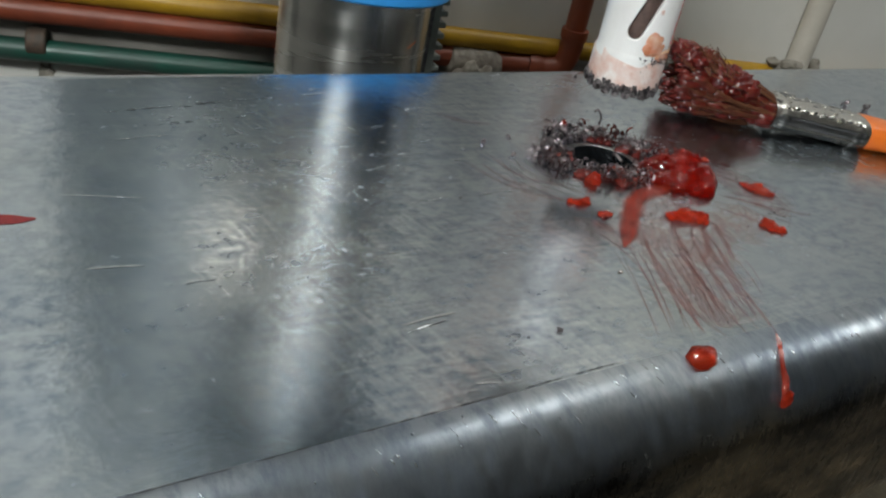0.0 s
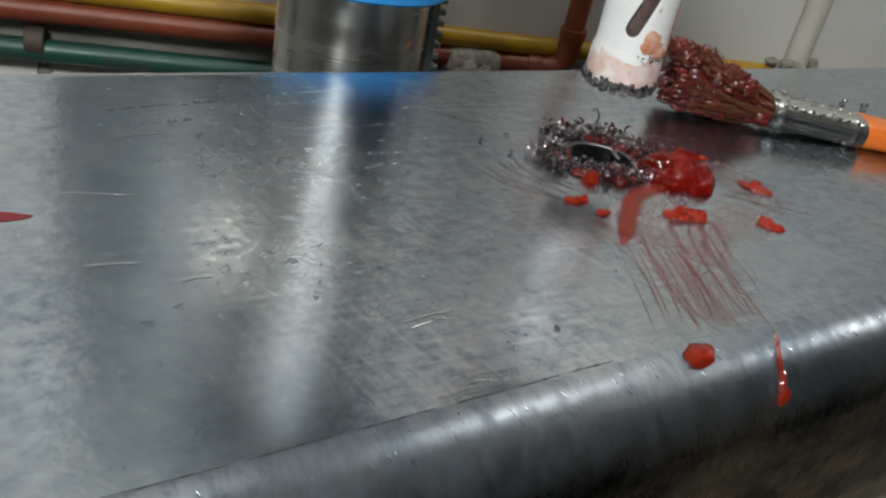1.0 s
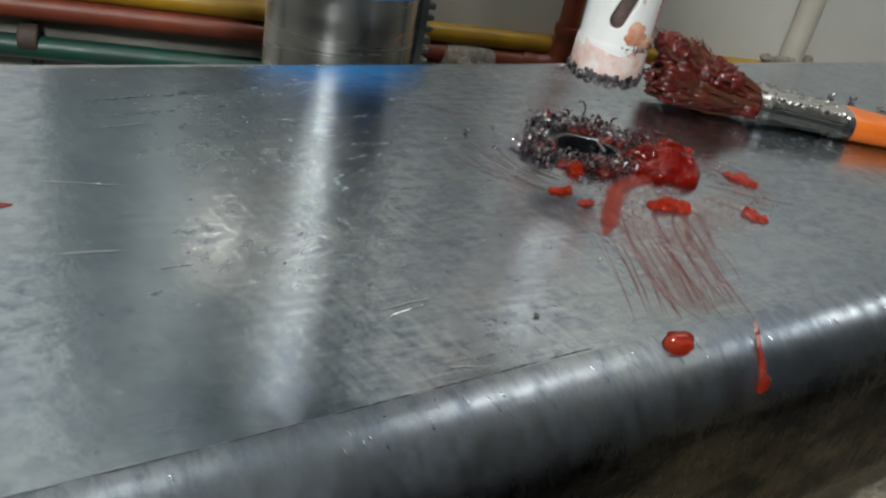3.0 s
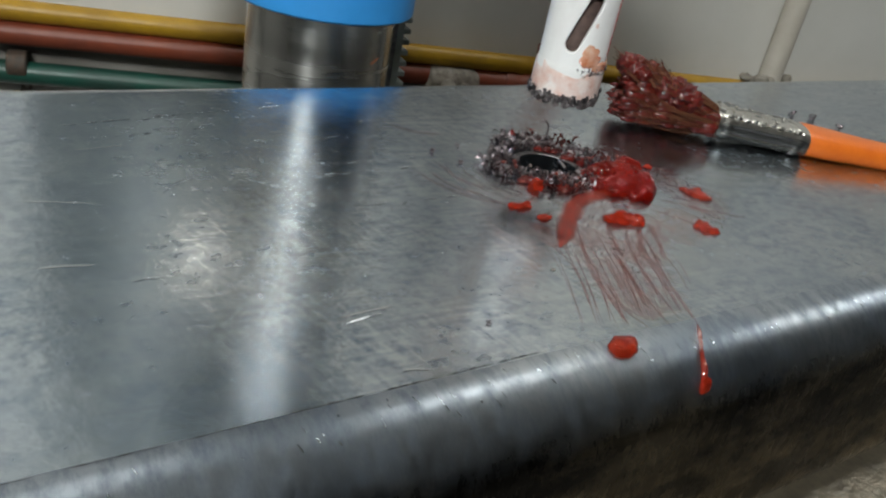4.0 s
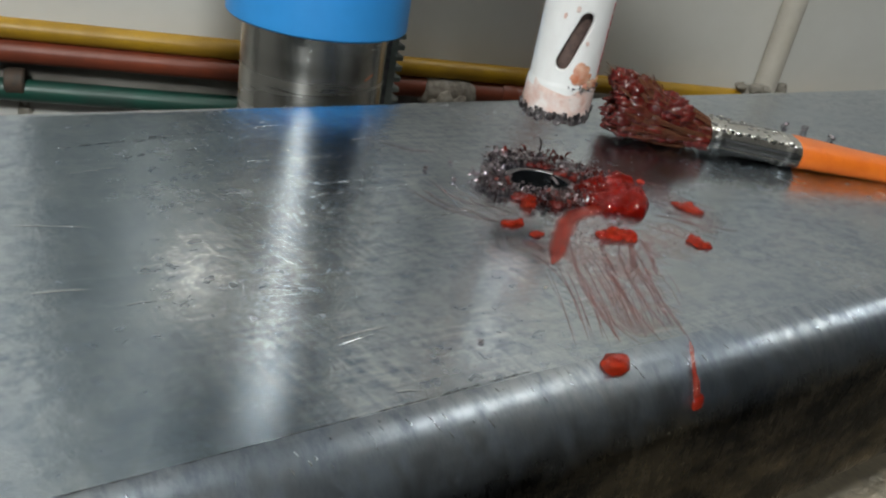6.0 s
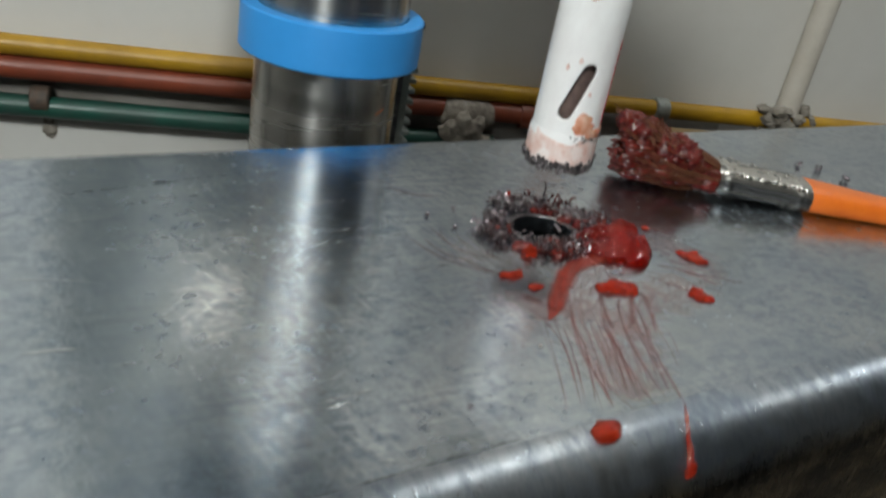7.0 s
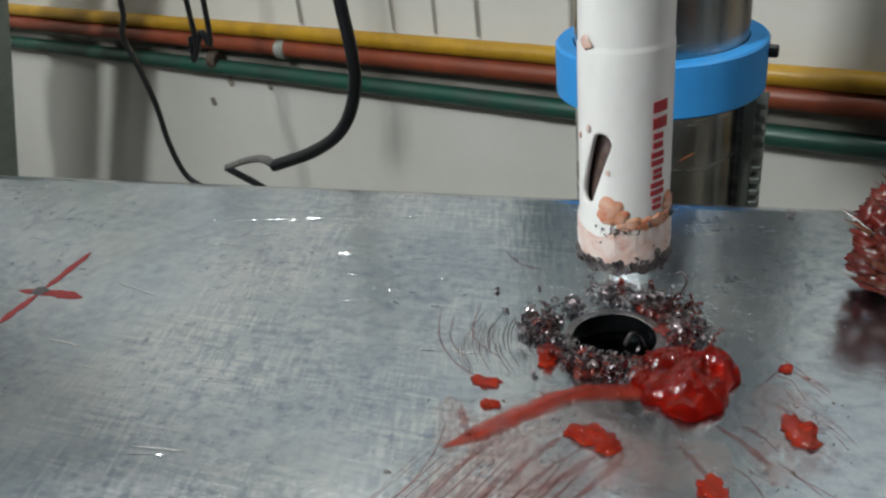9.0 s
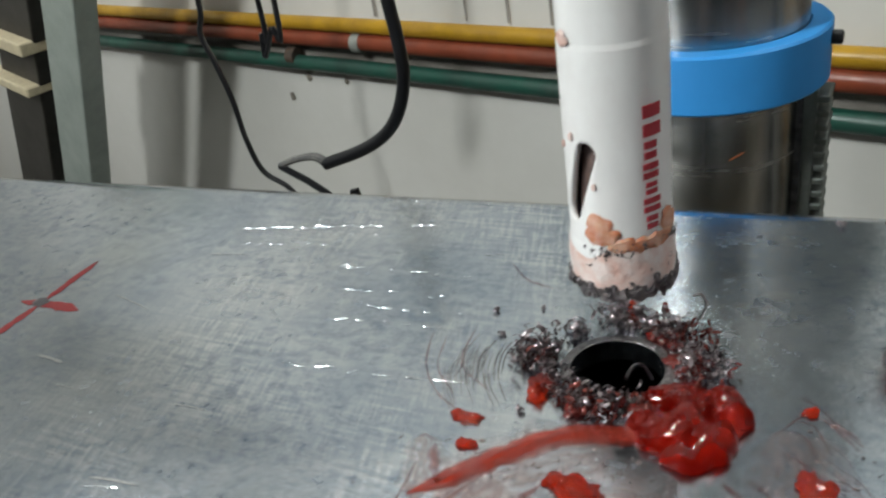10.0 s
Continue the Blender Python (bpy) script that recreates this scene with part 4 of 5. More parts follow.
def print_bar(a0, a1, z0, z1):
    """One plain red shape of the maker's print on the shell."""
    bm, r, cols = bmesh.new(), SAW_R + 0.00022, []
    for i in range(6):
        a = radians(a0 + (a1 - a0) * i / 5)
        cols.append([bm.verts.new((rr * math.cos(a), rr * math.sin(a), z)) for rr, z in ((r, z0), (r, z1), (r - 0.0003, z1), (r - 0.0003, z0))])
    for a, b in zip(cols, cols[1:]):
        for k in range(4):
            bm.faces.new((a[k], a[(k + 1) % 4], b[(k + 1) % 4], b[k]))
    bm.faces.new(cols[0])
    bm.faces.new(cols[-1])
    return bm


for bar_shape in ((-50, -28, 0.0668, 0.0738), (-49, -34, 0.0616, 0.0656), (-51, -32, 0.0570, 0.0606),
                  (-48, -34, 0.0532, 0.0560), (-51, -30, 0.0488, 0.0522), (-48, -34, 0.0446, 0.0478)):
    a0, a1, z0, z1 = bar_shape
    thick = 0.40 * (z1 - z0)
    for low, high in ((z0, z0 + thick), (z1 - thick, z1)):
        part("printed_shape", print_bar(a0, a1, low, high), LOGO, saw, "red printed maker's mark", smooth=False)
part("arbor", lathe([(0.0123, 0.1022), (0.0127, 0.1028), (0.0127, 0.1180), (0.0122, 0.1190), (0.0085, 0.1195), (0.0085, 0.1260)], 6 * 8), BLACK, saw, "black steel arbor")

# ---- the drill press ----
press = thing("drill_press", "drill press with a ground steel column and blue collar", "drill press", pose(*COLUMN, -0.95))
part("column", lathe([(0.0409, 0.06), (0.0409, 2.20)], 96), GROUND, press, "ground steel column", m=pose(0, 0, 0))
collar = part("collar", lathe([(0.0415, 0.9565), (0.0490, 0.9565), (0.0500, 0.9575), (0.0500, 0.9805), (0.0490, 0.9815), (0.0415, 0.9815)], 96, True), BLUE, press, "bright blue plastic collar ring")
part("set_screw", lathe([(0.0030, 0.0), (0.0030, 0.0040), (0.0024, 0.0048), (0.0010, 0.0048)], 16, m=pose(0.0490, -0.0065, 0.975, 0, 90, -8)), BLACK, collar, "black set screw")


SCRATCH = (-71.3, -0.0171, -62.2, -0.0142)  # angle and height of both ends


def column_scratch():
    """A short slanting orange mark on the column."""
    bm, rows = bmesh.new(), []
    for k in range(7):
        f = k / 6
        a, z = radians(SCRATCH[0] + (SCRATCH[2] - SCRATCH[0]) * f), 0.95 + SCRATCH[1] + (SCRATCH[3] - SCRATCH[1]) * f
        w = 0.00045 * math.sin(math.pi * (0.12 + 0.76 * f))
        rows.append([bm.verts.new((r * math.cos(a), r * math.sin(a), z + dz)) for r, dz in ((0.0408, -w), (0.0412, -w * 0.5), (0.0412, w * 0.5), (0.0408, w))])
    for a, b in zip(rows, rows[1:]):
        for k in range(3):
            bm.faces.new((a[k], a[k + 1], b[k + 1], b[k]))
    return bm


part("column_mark", column_scratch(), RUST_MARK, press, "thin orange rust mark")


def rack_bar():
    bm = bmesh.new()
    box((0.0075, 0.020, 0.80), pose(0.0433, 0, 0.9560 - 0.40), 0.0006, bm)
    pitch = 0.0053
    for i in range(80):
        z = 0.9505 - i * pitch * 1.2
        box((0.0060, 0.0185, pitch * 0.62), pose(0.0488, 0, z), 0.0009, bm)
    return bm


rack = part("rack", rack_bar(), RACK, press, "oily toothed rack on the column", m=pose(0, 0, 0, 0, 0, -6), smooth=False)
part("rack_groove", box((0.004, 0.0010, 0.80), pose(0.0400, -0.0108, 0.5560)), DARKLINE, press, "dark gap beside the rack", m=pose(0, 0, 0, 0, 0, -6), smooth=False)
head = part("head", box((0.15, 0.34, 0.17), pose(0.0, -0.12, 0.95 + 0.435), 0.02), HEAD, press, "grey-blue painted cast head")
# unseen motor, its bulk set to darken the steel's reflection and the wall
part("motor", lathe([(0.02, 0.0), (0.095, 0.004), (0.113, 0.02), (0.113, 0.54), (0.09, 0.56)], 40, m=pose(-0.012, 0.225, 0.95 + 0.060)), MOTOR, press, "unseen dark grey motor behind the column, placed to shade the wall")
part("quill", lathe([(0.020, 0.95 + 0.170), (0.020, 0.95 + 0.355)], 48, m=pose(SAW[0] - COLUMN[0], SAW[1] - COLUMN[1], 0)), GROUND, press)
part("chuck", lathe([(0.012, 0.95 + 0.1255), (0.019, 0.95 + 0.135), (0.021, 0.95 + 0.145), (0.021, 0.95 + 0.170), (0.015, 0.95 + 0.1705)], 48, m=pose(SAW[0] - COLUMN[0], SAW[1] - COLUMN[1], 0)), BLACK, press)
part("table_arm", box((0.10, 0.14, 0.05), pose(0, -0.07, 0.95 - 0.145), 0.01), HEAD, press)
part("work_table", box((0.50, 0.30, 0.04), pose(0.02, -0.205, 0.95 - HEIGHT - 0.0202), 0.004), IRON, press, "dirty cast-iron work table")
part("base", box((0.34, 0.50, 0.06), pose(0, -0.12, -0.02), 0.012), HEAD, press)
for x, y, r in ((0.315, 0.060, 0.0022), (0.330, 0.069, 0.0016), (0.300, 0.066, 0.0013), (0.341, 0.055, 0.002), (0.322, 0.046, 0.0015)):
    bm = bmesh.new()
    for _ in range(4):
        curl(bm, (x + rng.uniform(-r, r), y + rng.uniform(-r, r), -HEIGHT + r * 0.8), r * 0.8, r * 0.8, rng.uniform(0.5, 1.2), (rng.uniform(-2, 2), rng.uniform(-2, 2), rng.uniform(-3, 3)))
    tagged(part("metal_chip", bm, SWARF, None, "loose curled steel chip on the drill table"), "loose curled steel chip on the drill table", "metal chip", "loose chips")

# ---- the paint brush ----
BRUSH = pose(0.336, 0.2262, 0.0083, 0, 3.0, -31.5)  # x runs from the bristles to the handle
brush = thing("paint_brush", "old paint brush with an orange handle, caked in dark red grease", "paint brush", BRUSH)


def oval_loft(rows, segs=28, power=2.6):
    """Rows of x, half width, half thickness, z shift."""
    bm = bmesh.new()
    rings = []
    for x, w, h, dz in rows:
        ring = []
        for i in range(segs):
            c, s = math.cos(2 * math.pi * i / segs), math.sin(2 * math.pi * i / segs)
            ring.append(bm.verts.new((x, w * math.copysign(abs(c) ** (2 / power), c), h * math.copysign(abs(s) ** (2 / power), s) + dz)))
        rings.append(ring)
    for a, b in zip(rings, rings[1:]):
        for i in range(segs):
            bm.faces.new((a[i], a[(i + 1) % segs], b[(i + 1) % segs], b[i]))
    bm.faces.new(rings[0])
    bm.faces.new(rings[-1])
    return bm


ferrule_rows = []
for i in range(45):
    x = i * 0.001
    ridge = 0.00045 if (4 <= i <= 6 or 38 <= i <= 40) else 0.0
    ferrule_rows.append((x, 0.0128 - 0.0006 * i / 44 + ridge, 0.0066 + ridge, 0))
part("ferrule", oval_loft(ferrule_rows), FERRULE, brush, "grease-spotted tinned metal ferrule")


def ferrule_dents():
    bm = bmesh.new()
    for i in range(9):
        lump(bm, (0.005 + i * 0.0041, -0.0098 + 0.0008 * (i % 2), 0.0056), (0.0016, 0.0011, 0.0009), 0.5, 2, i * 3.3, 2)
    for i in range(14):
        lump(bm, (rng.uniform(0.002, 0.04), rng.uniform(-0.006, 0.010), 0.0066), (rng.uniform(0.0005, 0.0015), rng.uniform(0.0005, 0.001), 0.0004), 0.5, 2, i * 2.1, 2)
    return bm


part("ferrule_bumps", ferrule_dents(), FERRULE, brush, "dented greasy bumps on the ferrule", kind="stuff")
for z, r, mat in ((0.0030, 0.00045, FERRULE), (0.0019, 0.0003, DARKLINE), (-0.0010, 0.0003, DARKLINE), (-0.0022, 0.0004, FERRULE)):
    part("ferrule_bead", tube([Vector((0.002, -0.0127, z)), Vector((0.022, -0.0124, z)), Vector((0.042, -0.0121, z))], r, 6), mat, brush)


def ferrule_dirt():
    bm = bmesh.new()
    for k in range(22):
        r = rng.uniform(0.0006, 0.0018)
        lump(bm, (rng.uniform(0.001, 0.042), rng.uniform(-0.006, 0.010), 0.0064), (r * 1.6, r, 0.00035), 0.7, 2.2, k * 1.7, 2)
    return bm


part("ferrule_dirt", ferrule_dirt(), TAPE, brush, "dark dried grease on the ferrule", kind="stuff")
part("handle", oval_loft([(0.043, 0.0118, 0.0060, 0.0003), (0.046, 0.0125, 0.0064, 0.0004), (0.058, 0.0118, 0.0062, 0.0006), (0.075, 0.0098, 0.0058, 0.0008), (0.095, 0.0085, 0.0056, 0.0012),
                          (0.125, 0.0095, 0.0056, 0.0016), (0.155, 0.0100, 0.0052, 0.0022), (0.170, 0.0080, 0.0045, 0.0024), (0.176, 0.0040, 0.0025, 0.0024)]), HANDLE, brush, "orange lacquered wooden handle")


def bristle_mass():
    bm = bmesh.new()
    for k in range(1500):
        y, z = rng.uniform(-1, 1), rng.uniform(-1, 1)
        if y * y + z * z > 1:
            continue
        length = rng.uniform(0.036, 0.051)
        flare = 0.9 + 0.38 * rng.random()
        a = Vector((0.001, y * 0.0118, z * 0.0060))
        b = Vector((-length * 0.5, y * 0.0130 * flare, z * 0.0085 * flare + 0.001))
        c = Vector((-length, y * 0.0132 * flare + rng.uniform(-0.003, 0.003), z * 0.0132 * flare + rng.uniform(-0.003, 0.004) + 0.0026))
        c.z = max(c.z, -0.0075 + 0.05 * -c.x)
        tube(smooth_line([a, b, c], 3), lambda f: 0.00028 * (1 - 0.7 * f), 3, bm, False)
    for k in range(60):  # matted strands that stand up at the tip
        y = rng.uniform(-0.014, 0.013)
        a = Vector((-rng.uniform(0.026, 0.048), y, 0.011))
        tip = a + Vector((rng.uniform(-0.011, 0.001), rng.uniform(-0.003, 0.003), rng.uniform(0.002, 0.0085)))
        tube(smooth_line([a, (a + tip) / 2 + Vector((0.001, 0, 0)), tip], 3), lambda f: 0.0007 * (1 - 0.8 * f), 4, bm, False)
    for k in range(26):  # pale dry strands over the side and the top
        y = rng.uniform(-0.0135, 0.006)
        z0 = 0.0064 * math.sqrt(max(0.0, 1 - (y / 0.0140) ** 2)) if y > -0.010 else rng.uniform(-0.003, 0.005)
        end = rng.uniform(0.020, 0.044)
        a, c = Vector((0.001, y * 0.93, z0)), Vector((-end, y * 1.22 + rng.uniform(-0.001, 0.001), z0 + end * 0.19 + 0.0012))
        tube(smooth_line([a, (a + c) / 2 + Vector((0, -0.0004, 0.0009)), c], 4), 0.00026, 4, bm, False)
    return bm


TUFT = Matrix.Diagonal((0.92, 0.90, 1.05, 1))
part("bristles", bristle_mass(), BRISTLE, brush, "stiff bristles matted with grease", m=TUFT, kind="stuff")


def bristle_grease():
    bm = bmesh.new()
    for k in range(330):
        x = -0.004 - 0.044 * rng.random() ** 0.75
        w = 0.0112 + 0.03 * -x
        y = rng.uniform(-w, w)
        edge = math.sqrt(max(0.05, 1 - (y / (w * 1.05)) ** 2))
        z = (0.0050 + 0.20 * -x) * edge * rng.choice((1, 1, 1, -0.7)) + 0.0002
        s = rng.uniform(0.0007, 0.0024)
        lump(bm, (x, y, max(z, -0.006)), (s * 2.6, s * 0.9, s * 0.8), 0.6, 2.0, k * 1.9, 2)
    for k in range(85):  # the thick cake on top near the tip
        s = rng.uniform(0.0016, 0.0040)
        x = -rng.uniform(0.014, 0.049)
        lump(bm, (x, rng.uniform(-0.012, 0.011), 0.0035 + 0.20 * -x + rng.uniform(-0.002, 0.002)), (s * 1.4, s, s), 0.75, 2.6, k * 4.9, 3)
    for k in range(130):  # caked along the front side
        x = -0.001 - 0.046 * rng.random()
        s = rng.uniform(0.0008, 0.0026)
        lump(bm, (x, -(0.0112 + 0.03 * -x) * rng.uniform(0.85, 1.02), rng.uniform(-0.004, 0.002 + 0.2 * -x)), (s * 2.2, s * 0.8, s), 0.6, 2.0, k * 2.9, 2)
    for k in range(70):  # little spikes at the tip
        y = rng.uniform(-0.013, 0.013)
        z = rng.uniform(-0.004, 0.0155)
        lump(bm, (-rng.uniform(0.042, 0.051), y, z), (rng.uniform(0.0012, 0.0034), 0.0009, 0.0010), 0.6, 2, k * 2.7, 1)
    return bm


part("grease_clumps", bristle_grease(), DARK_GREASE, brush, "dark red grease clumps in the bristles", m=TUFT, kind="stuff")

# ---- pipes on the back wall ----
def wall_thing(name, label, category, at=(0, 0, 0), group=""):
    return thing(name, label, category, WALL @ pose(*at), group)


def straight(p, q, n=24, sag=0.0):
    p, q = Vector(p), Vector(q)
    return [p.lerp(q, i / n) + Vector((0, 0, sag * noise.noise(Vector((i * 0.4, p.z * 9, 0))))) for i in range(n + 1)]


for name, z, r, mat, end, label in (
        ("yellow_pipe", -0.2140, 0.0140, YELLOW, 2.9, "yellow painted service pipe along the wall"),
        ("green_pipe", -0.2965, 0.0150, GREEN, 0.80, "dark green painted service pipe along the wall")):
    ob = part(name, tube(straight((-2.6, 0, z), (end, 0, z), 30, 0.002), r, 16), mat, None, label)
    ob.matrix_world = WALL
    tagged(ob, label, "pipe", "wall pipes")
path = straight((-2.6, 0, -0.2440), (0.80, 0, -0.2440), 30, 0.002) + [Vector((0.855, -0.004, -0.2435)), Vector((0.885, -0.01, -0.236)), Vector((0.892, -0.014, -0.20)), Vector((0.892, -0.016, -0.1)), Vector((0.892, -0.016, 1.8))]
ob = part("red_pipe", tube(path, 0.0158, 16), REDP, None, "brick-red service pipe that turns up the wall")
ob.matrix_world = WALL
tagged(ob, "brick-red service pipe that turns up the wall", "pipe", "wall pipes")
elbow = part("pipe_elbow", tube(smooth_line([(0.835, -0.002, -0.2445), (0.865, -0.006, -0.2435), (0.887, -0.011, -0.234), (0.8925, -0.014, -0.205), (0.8925, -0.015, -0.178)], 6), lambda f: 0.0180 + (0.0022 if f < 0.14 or f > 0.86 else 0.0), 18), REDP, None, "thick brick-red elbow fitting on the red pipe")
elbow.matrix_world = WALL
tagged(elbow, "thick brick-red elbow fitting on the red pipe", "pipe elbow")
for u, z, mat, lab in ((-0.54, -0.246, CLIP, "grey plastic pipe clip on the red pipe"), (-0.74, -0.283, RUST, "rusty clip on the green pipe"), (0.155, -0.285, RUST, "rusty clip on the green pipe"), (1.07, -0.214, CLIP, "pale joint on the yellow pipe")):
    ob = part("pipe_clip", lathe([(0.0165, -0.012), (0.0185, -0.010), (0.0185, 0.010), (0.0165, 0.012)], 20, m=pose(0, 0, 0, 0, 90, 0)), mat, None, lab)
    ob.matrix_world = WALL @ pose(u, 0, z)
    tagged(ob, lab, "pipe clip", "pipe clips")
wrap = part("pipe_wrap", lathe([(0.017, -0.040), (0.0215, -0.036), (0.0225, -0.01), (0.0205, 0.0), (0.0228, 0.012), (0.0215, 0.034), (0.017, 0.040)], 24, m=pose(0, 0, 0, 0, 90, 0)), RAG, None, "dirty white wrapping round the red pipe")
for v in wrap.data.vertices:
    v.co *= 1 + 0.12 * noise.noise(v.co * 60)
wrap.matrix_world = WALL @ pose(0.748, -0.002, -0.248)
tagged(wrap, "dirty white wrapping round the red pipe", "pipe wrap")
ob = part("conduit", tube(straight((1.305, 0, -0.20), (1.305, 0, 1.8), 10), 0.019, 16), CONDUIT, None, "off-white conduit up the wall")
ob.matrix_world = WALL
tagged(ob, "off-white conduit up the wall", "conduit")
bm = bmesh.new()
for k in range(34):
    lump(bm, (1.300 + rng.gauss(0, 0.026), -0.006 + rng.uniform(-0.012, 0.008), -0.208 + rng.gauss(0, 0.012)), (rng.uniform(0.005, 0.014), 0.012, rng.uniform(0.005, 0.012)), 0.5, 2, k * 3.1, 2)
ob = part("mortar_crumbs", bm, DIRT, None, "crumbly grey mortar round the foot of the conduit")
ob.matrix_world = WALL
tagged(ob, "crumbly grey mortar round the foot of the conduit", "mortar", kind="stuff")

# a grey band, grey streaks and dirt spots on the wall
bm = bmesh.new()
uv = bm.loops.layers.uv.verify()
for i in range(40):
    u0, u1 = -2.6 + i * 0.095, -2.6 + (i + 1) * 0.095
    face = bm.faces.new([bm.verts.new(p) for p in ((u0, 0.0180, -0.330), (u1, 0.0180, -0.330), (u1, 0.0180, -0.205), (u0, 0.0180, -0.205))])
    for loop, at in zip(face.loops, ((i * 0.3, 0), (i * 0.3 + 0.3, 0), (i * 0.3 + 0.3, 1), (i * 0.3, 1))):
        loop[uv].uv = at
band = part("grey_band", bm, STREAK_GREY, None, "soft grey band along the wall behind the pipes")
band.matrix_world = WALL
tagged(band, "soft grey band along the wall behind the pipes", "stain", "wall stains")
for u, z0, z1, w in ((-0.50, -0.20, 0.35, 0.018), (-0.286, -0.20, 0.35, 0.010), (-0.199, -0.20, 0.35, 0.010), (-0.116, -0.20, 0.35, 0.012), (0.052, -0.20, 0.35, 0.022)):
    bm = bmesh.new()
    uv = bm.loops.layers.uv.verify()
    ys = 0.0178
    for i in range(12):
        f0, f1 = i / 12, (i + 1) / 12
        w0, w1 = (w * (0.9 + 0.4 * noise.noise(Vector((u * 9, f * 6, 0)))) * (0.6 + 0.5 * f) / 1.4 for f in (f0, f1))
        zz = [z0 + (z1 - z0) * f for f in (f0, f1)]
        face = bm.faces.new([bm.verts.new(p) for p in ((u - w0, ys, zz[0]), (u + w0, ys, zz[0]), (u + w1, ys, zz[1]), (u - w1, ys, zz[1]))])
        for loop, at in zip(face.loops, ((f0, 0), (f0, 1), (f1, 1), (f1, 0))):
            loop[uv].uv = at
    st = part("grey_streak", bm, STREAK_GREY, None, "soft grey streak down the wall")
    st.matrix_world = WALL
    tagged(st, "soft grey streak down the wall", "stain", "wall stains")
for u, z, r in ((-0.805, -0.3855, 0.0085), (-0.735, -0.335, 0.010), (0.16, -0.335, 0.012), (-0.62, -0.335, 0.006)):
    st = part("dirt_spot", lump(bmesh.new(), (u, 0.021, z), (r * 0.8, 0.004, r), 0.7, 2.2, u * 9, 3), DIRT, None, "small dark dirt spot on the wall")
    st.matrix_world = WALL
    tagged(st, "small dark dirt spot on the wall", "stain", "wall stains")

hose = part("black_hose", tube(smooth_line([(0.54, 0.045, -0.33), (0.575, -0.010, -0.322), (0.62, -0.018, -0.318), (0.74, -0.020, -0.324), (0.86, -0.018, -0.318), (0.98, -0.014, -0.34)]), 0.018, 12), RUBBER, None, "black hose along the foot of the pipes")
hose.matrix_world = WALL
tagged(hose, "black hose along the foot of the pipes", "hose")
bm = bmesh.new()
for k in range(9):
    lump(bm, (0.735 + rng.uniform(-0.03, 0.045), -0.030 + rng.uniform(-0.006, 0.006), -0.262 + rng.uniform(-0.028, 0.02)), (rng.uniform(0.010, 0.016), 0.008, rng.uniform(0.012, 0.022)), 0.45, 2, k * 2.9, 3)
rag = part("rag", bm, RAG, None, "dirty crumpled white rag hanging on the red pipe")
rag.matrix_world = WALL
fold = rag.modifiers.new("fuse", "REMESH")
fold.mode, fold.voxel_size, fold.use_smooth_shade = "VOXEL", 0.003, True
tagged(rag, "dirty crumpled white rag hanging on the red pipe", "rag")

# ---- cardboard box at the wall ----
card = wall_thing("cardboard_box", "brown corrugated cardboard box below the yellow pipe", "cardboard box", (1.185, -0.20, -0.264))
part("box_body", box((0.40, 0.16, 0.11), pose(0, 0.02, 0), 0.003), CARD, card, smooth=False)
part("box_flap", box((0.40, 0.13, 0.004), pose(0.0, -0.085, 0.060, 10, 0, 0), 0.001), CARD, card, "half-open flap", smooth=False)
part("box_flap", box((0.16, 0.10, 0.004), pose(-0.11, -0.03, 0.071, 3, -7, 12), 0.001), CARD, card, "half-open flap", smooth=False)
shelf = wall_thing("wall_shelf", "dark shelf board below the pipes", "shelf", (1.14, -0.13, -0.363))
part("board", box((0.62, 0.30, 0.030), pose(0, 0, 0), 0.002), DARKBAR, shelf, smooth=False)

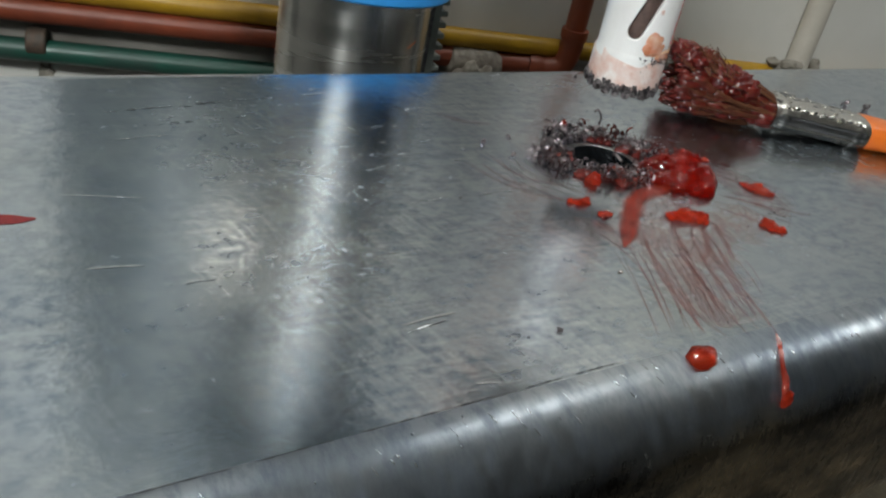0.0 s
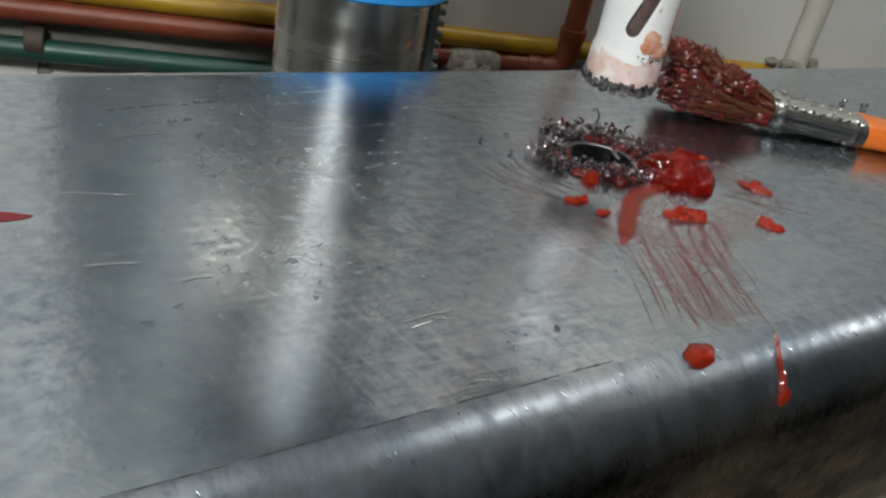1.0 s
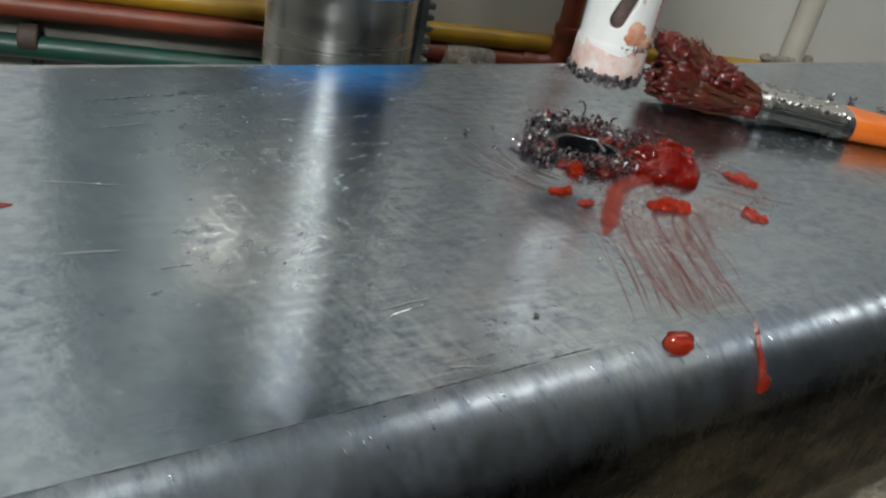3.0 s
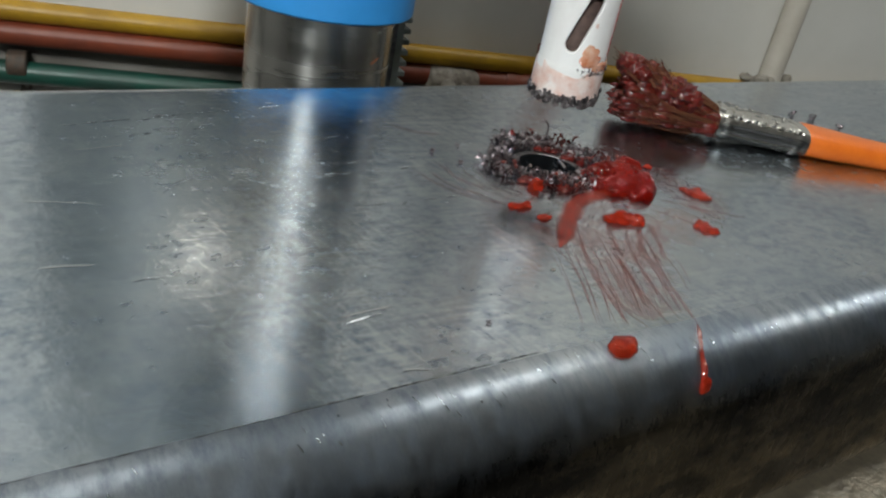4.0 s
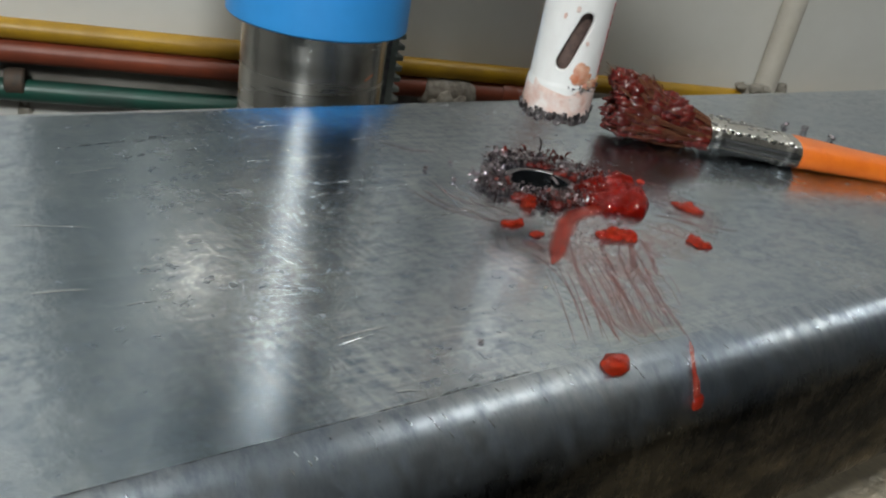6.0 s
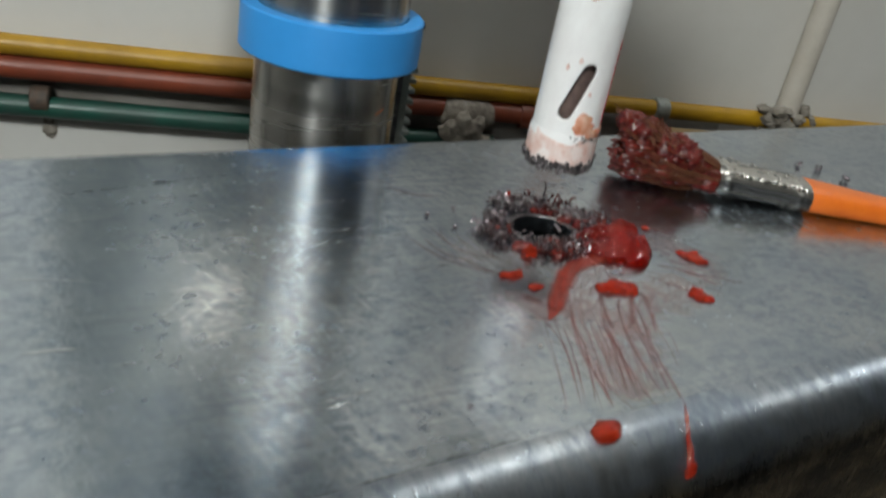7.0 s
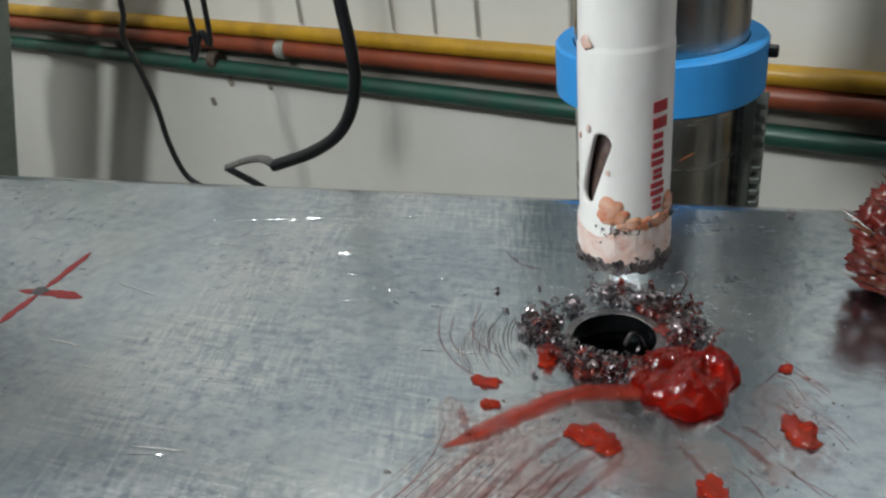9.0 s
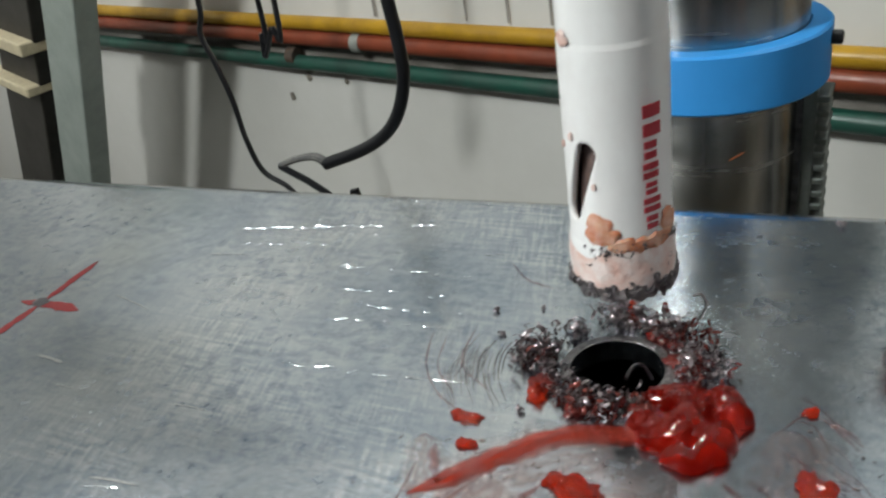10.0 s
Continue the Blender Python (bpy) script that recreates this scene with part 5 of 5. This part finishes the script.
# ---- cables ----
cable = thing("power_cable", "thick black power cable hanging behind the beam", "cable")
part("cord", tube(smooth_line([(-0.012, 0.55, 0.26), (-0.010, 0.55, 0.10), (-0.005, 0.55, 0.018), (-0.003, 0.55, -0.006), (-0.003, 0.55, -0.035), (-0.011, 0.55, -0.061), (-0.026, 0.55, -0.081), (-0.051, 0.55, -0.096), (-0.088, 0.55, -0.109)]), 0.0050, 12), RUBBER, cable)
part("bare_end", tube(smooth_line([(-0.086, 0.55, -0.1085), (-0.094, 0.55, -0.1035), (-0.103, 0.55, -0.103), (-0.118, 0.55, -0.1065), (-0.133, 0.55, -0.112)]), lambda f: 0.0040 - 0.0014 * f, 8), TAPE, cable, "grey taped wire at the cable end")
part("lead", tube(smooth_line([(-0.133, 0.55, -0.112), (-0.122, 0.55, -0.118), (-0.109, 0.55, -0.125), (-0.092, 0.55, -0.137), (-0.075, 0.55, -0.155), (-0.06, 0.55, -0.20), (-0.05, 0.55, -0.94)]), 0.0030, 8), RUBBER, cable)
wire = thing("thin_cable", "thin black cable hanging near the wall", "cable", group="thin cables")
part("cord", tube(smooth_line([(-0.63, 1.08, 0.60), (-0.632, 1.08, 0.10), (-0.630, 1.09, -0.088), (-0.645, 1.09, -0.142), (-0.632, 1.09, -0.194), (-0.619, 1.09, -0.258), (-0.614, 1.09, -0.329), (-0.596, 1.09, -0.387), (-0.548, 1.09, -0.422), (-0.52, 1.09, -0.50), (-0.50, 1.09, -0.94)]), 0.0048, 8), RUBBER, wire)
wire = thing("thin_cable", "looped thin black cable hanging near the wall", "cable", group="thin cables")
part("cord", tube(smooth_line([(-0.43, 0.97, 0.55), (-0.427, 0.97, -0.069), (-0.435, 0.97, -0.115), (-0.439, 0.97, -0.145), (-0.434, 0.97, -0.141), (-0.417, 0.97, -0.108), (-0.401, 0.97, -0.070), (-0.385, 0.97, 0.55)]), 0.0040, 8), RUBBER, wire)

# ---- bars that lean in the far corner ----
bar = wall_thing("leaning_bar", "galvanised flat bar leaning by the wall", "metal bar", (-1.10, -0.30, -0.30))
part("bar", box((0.115, 0.05, 1.6), pose(0, 0, 0, 0, 29.0, 0), 0.004), GALV, bar, smooth=False)
frame_post = wall_thing("machine_post", "dark steel post with cream clamps by the wall", "machine post", (-1.30, -0.30, -0.30))
part("post", box((0.155, 0.06, 1.6), pose(0, 0, 0, 0, 29.0, 0), 0.004), DARKBAR, frame_post, smooth=False)
for z, h in ((0.125, 0.028), (0.030, 0.022)):
    part("clamp", box((0.19, 0.10, h), pose(z * math.tan(radians(29.0)) - 0.01, -0.01, z, 0, 8, 0), 0.004), CREAM, frame_post, "cream painted clamp", smooth=False)
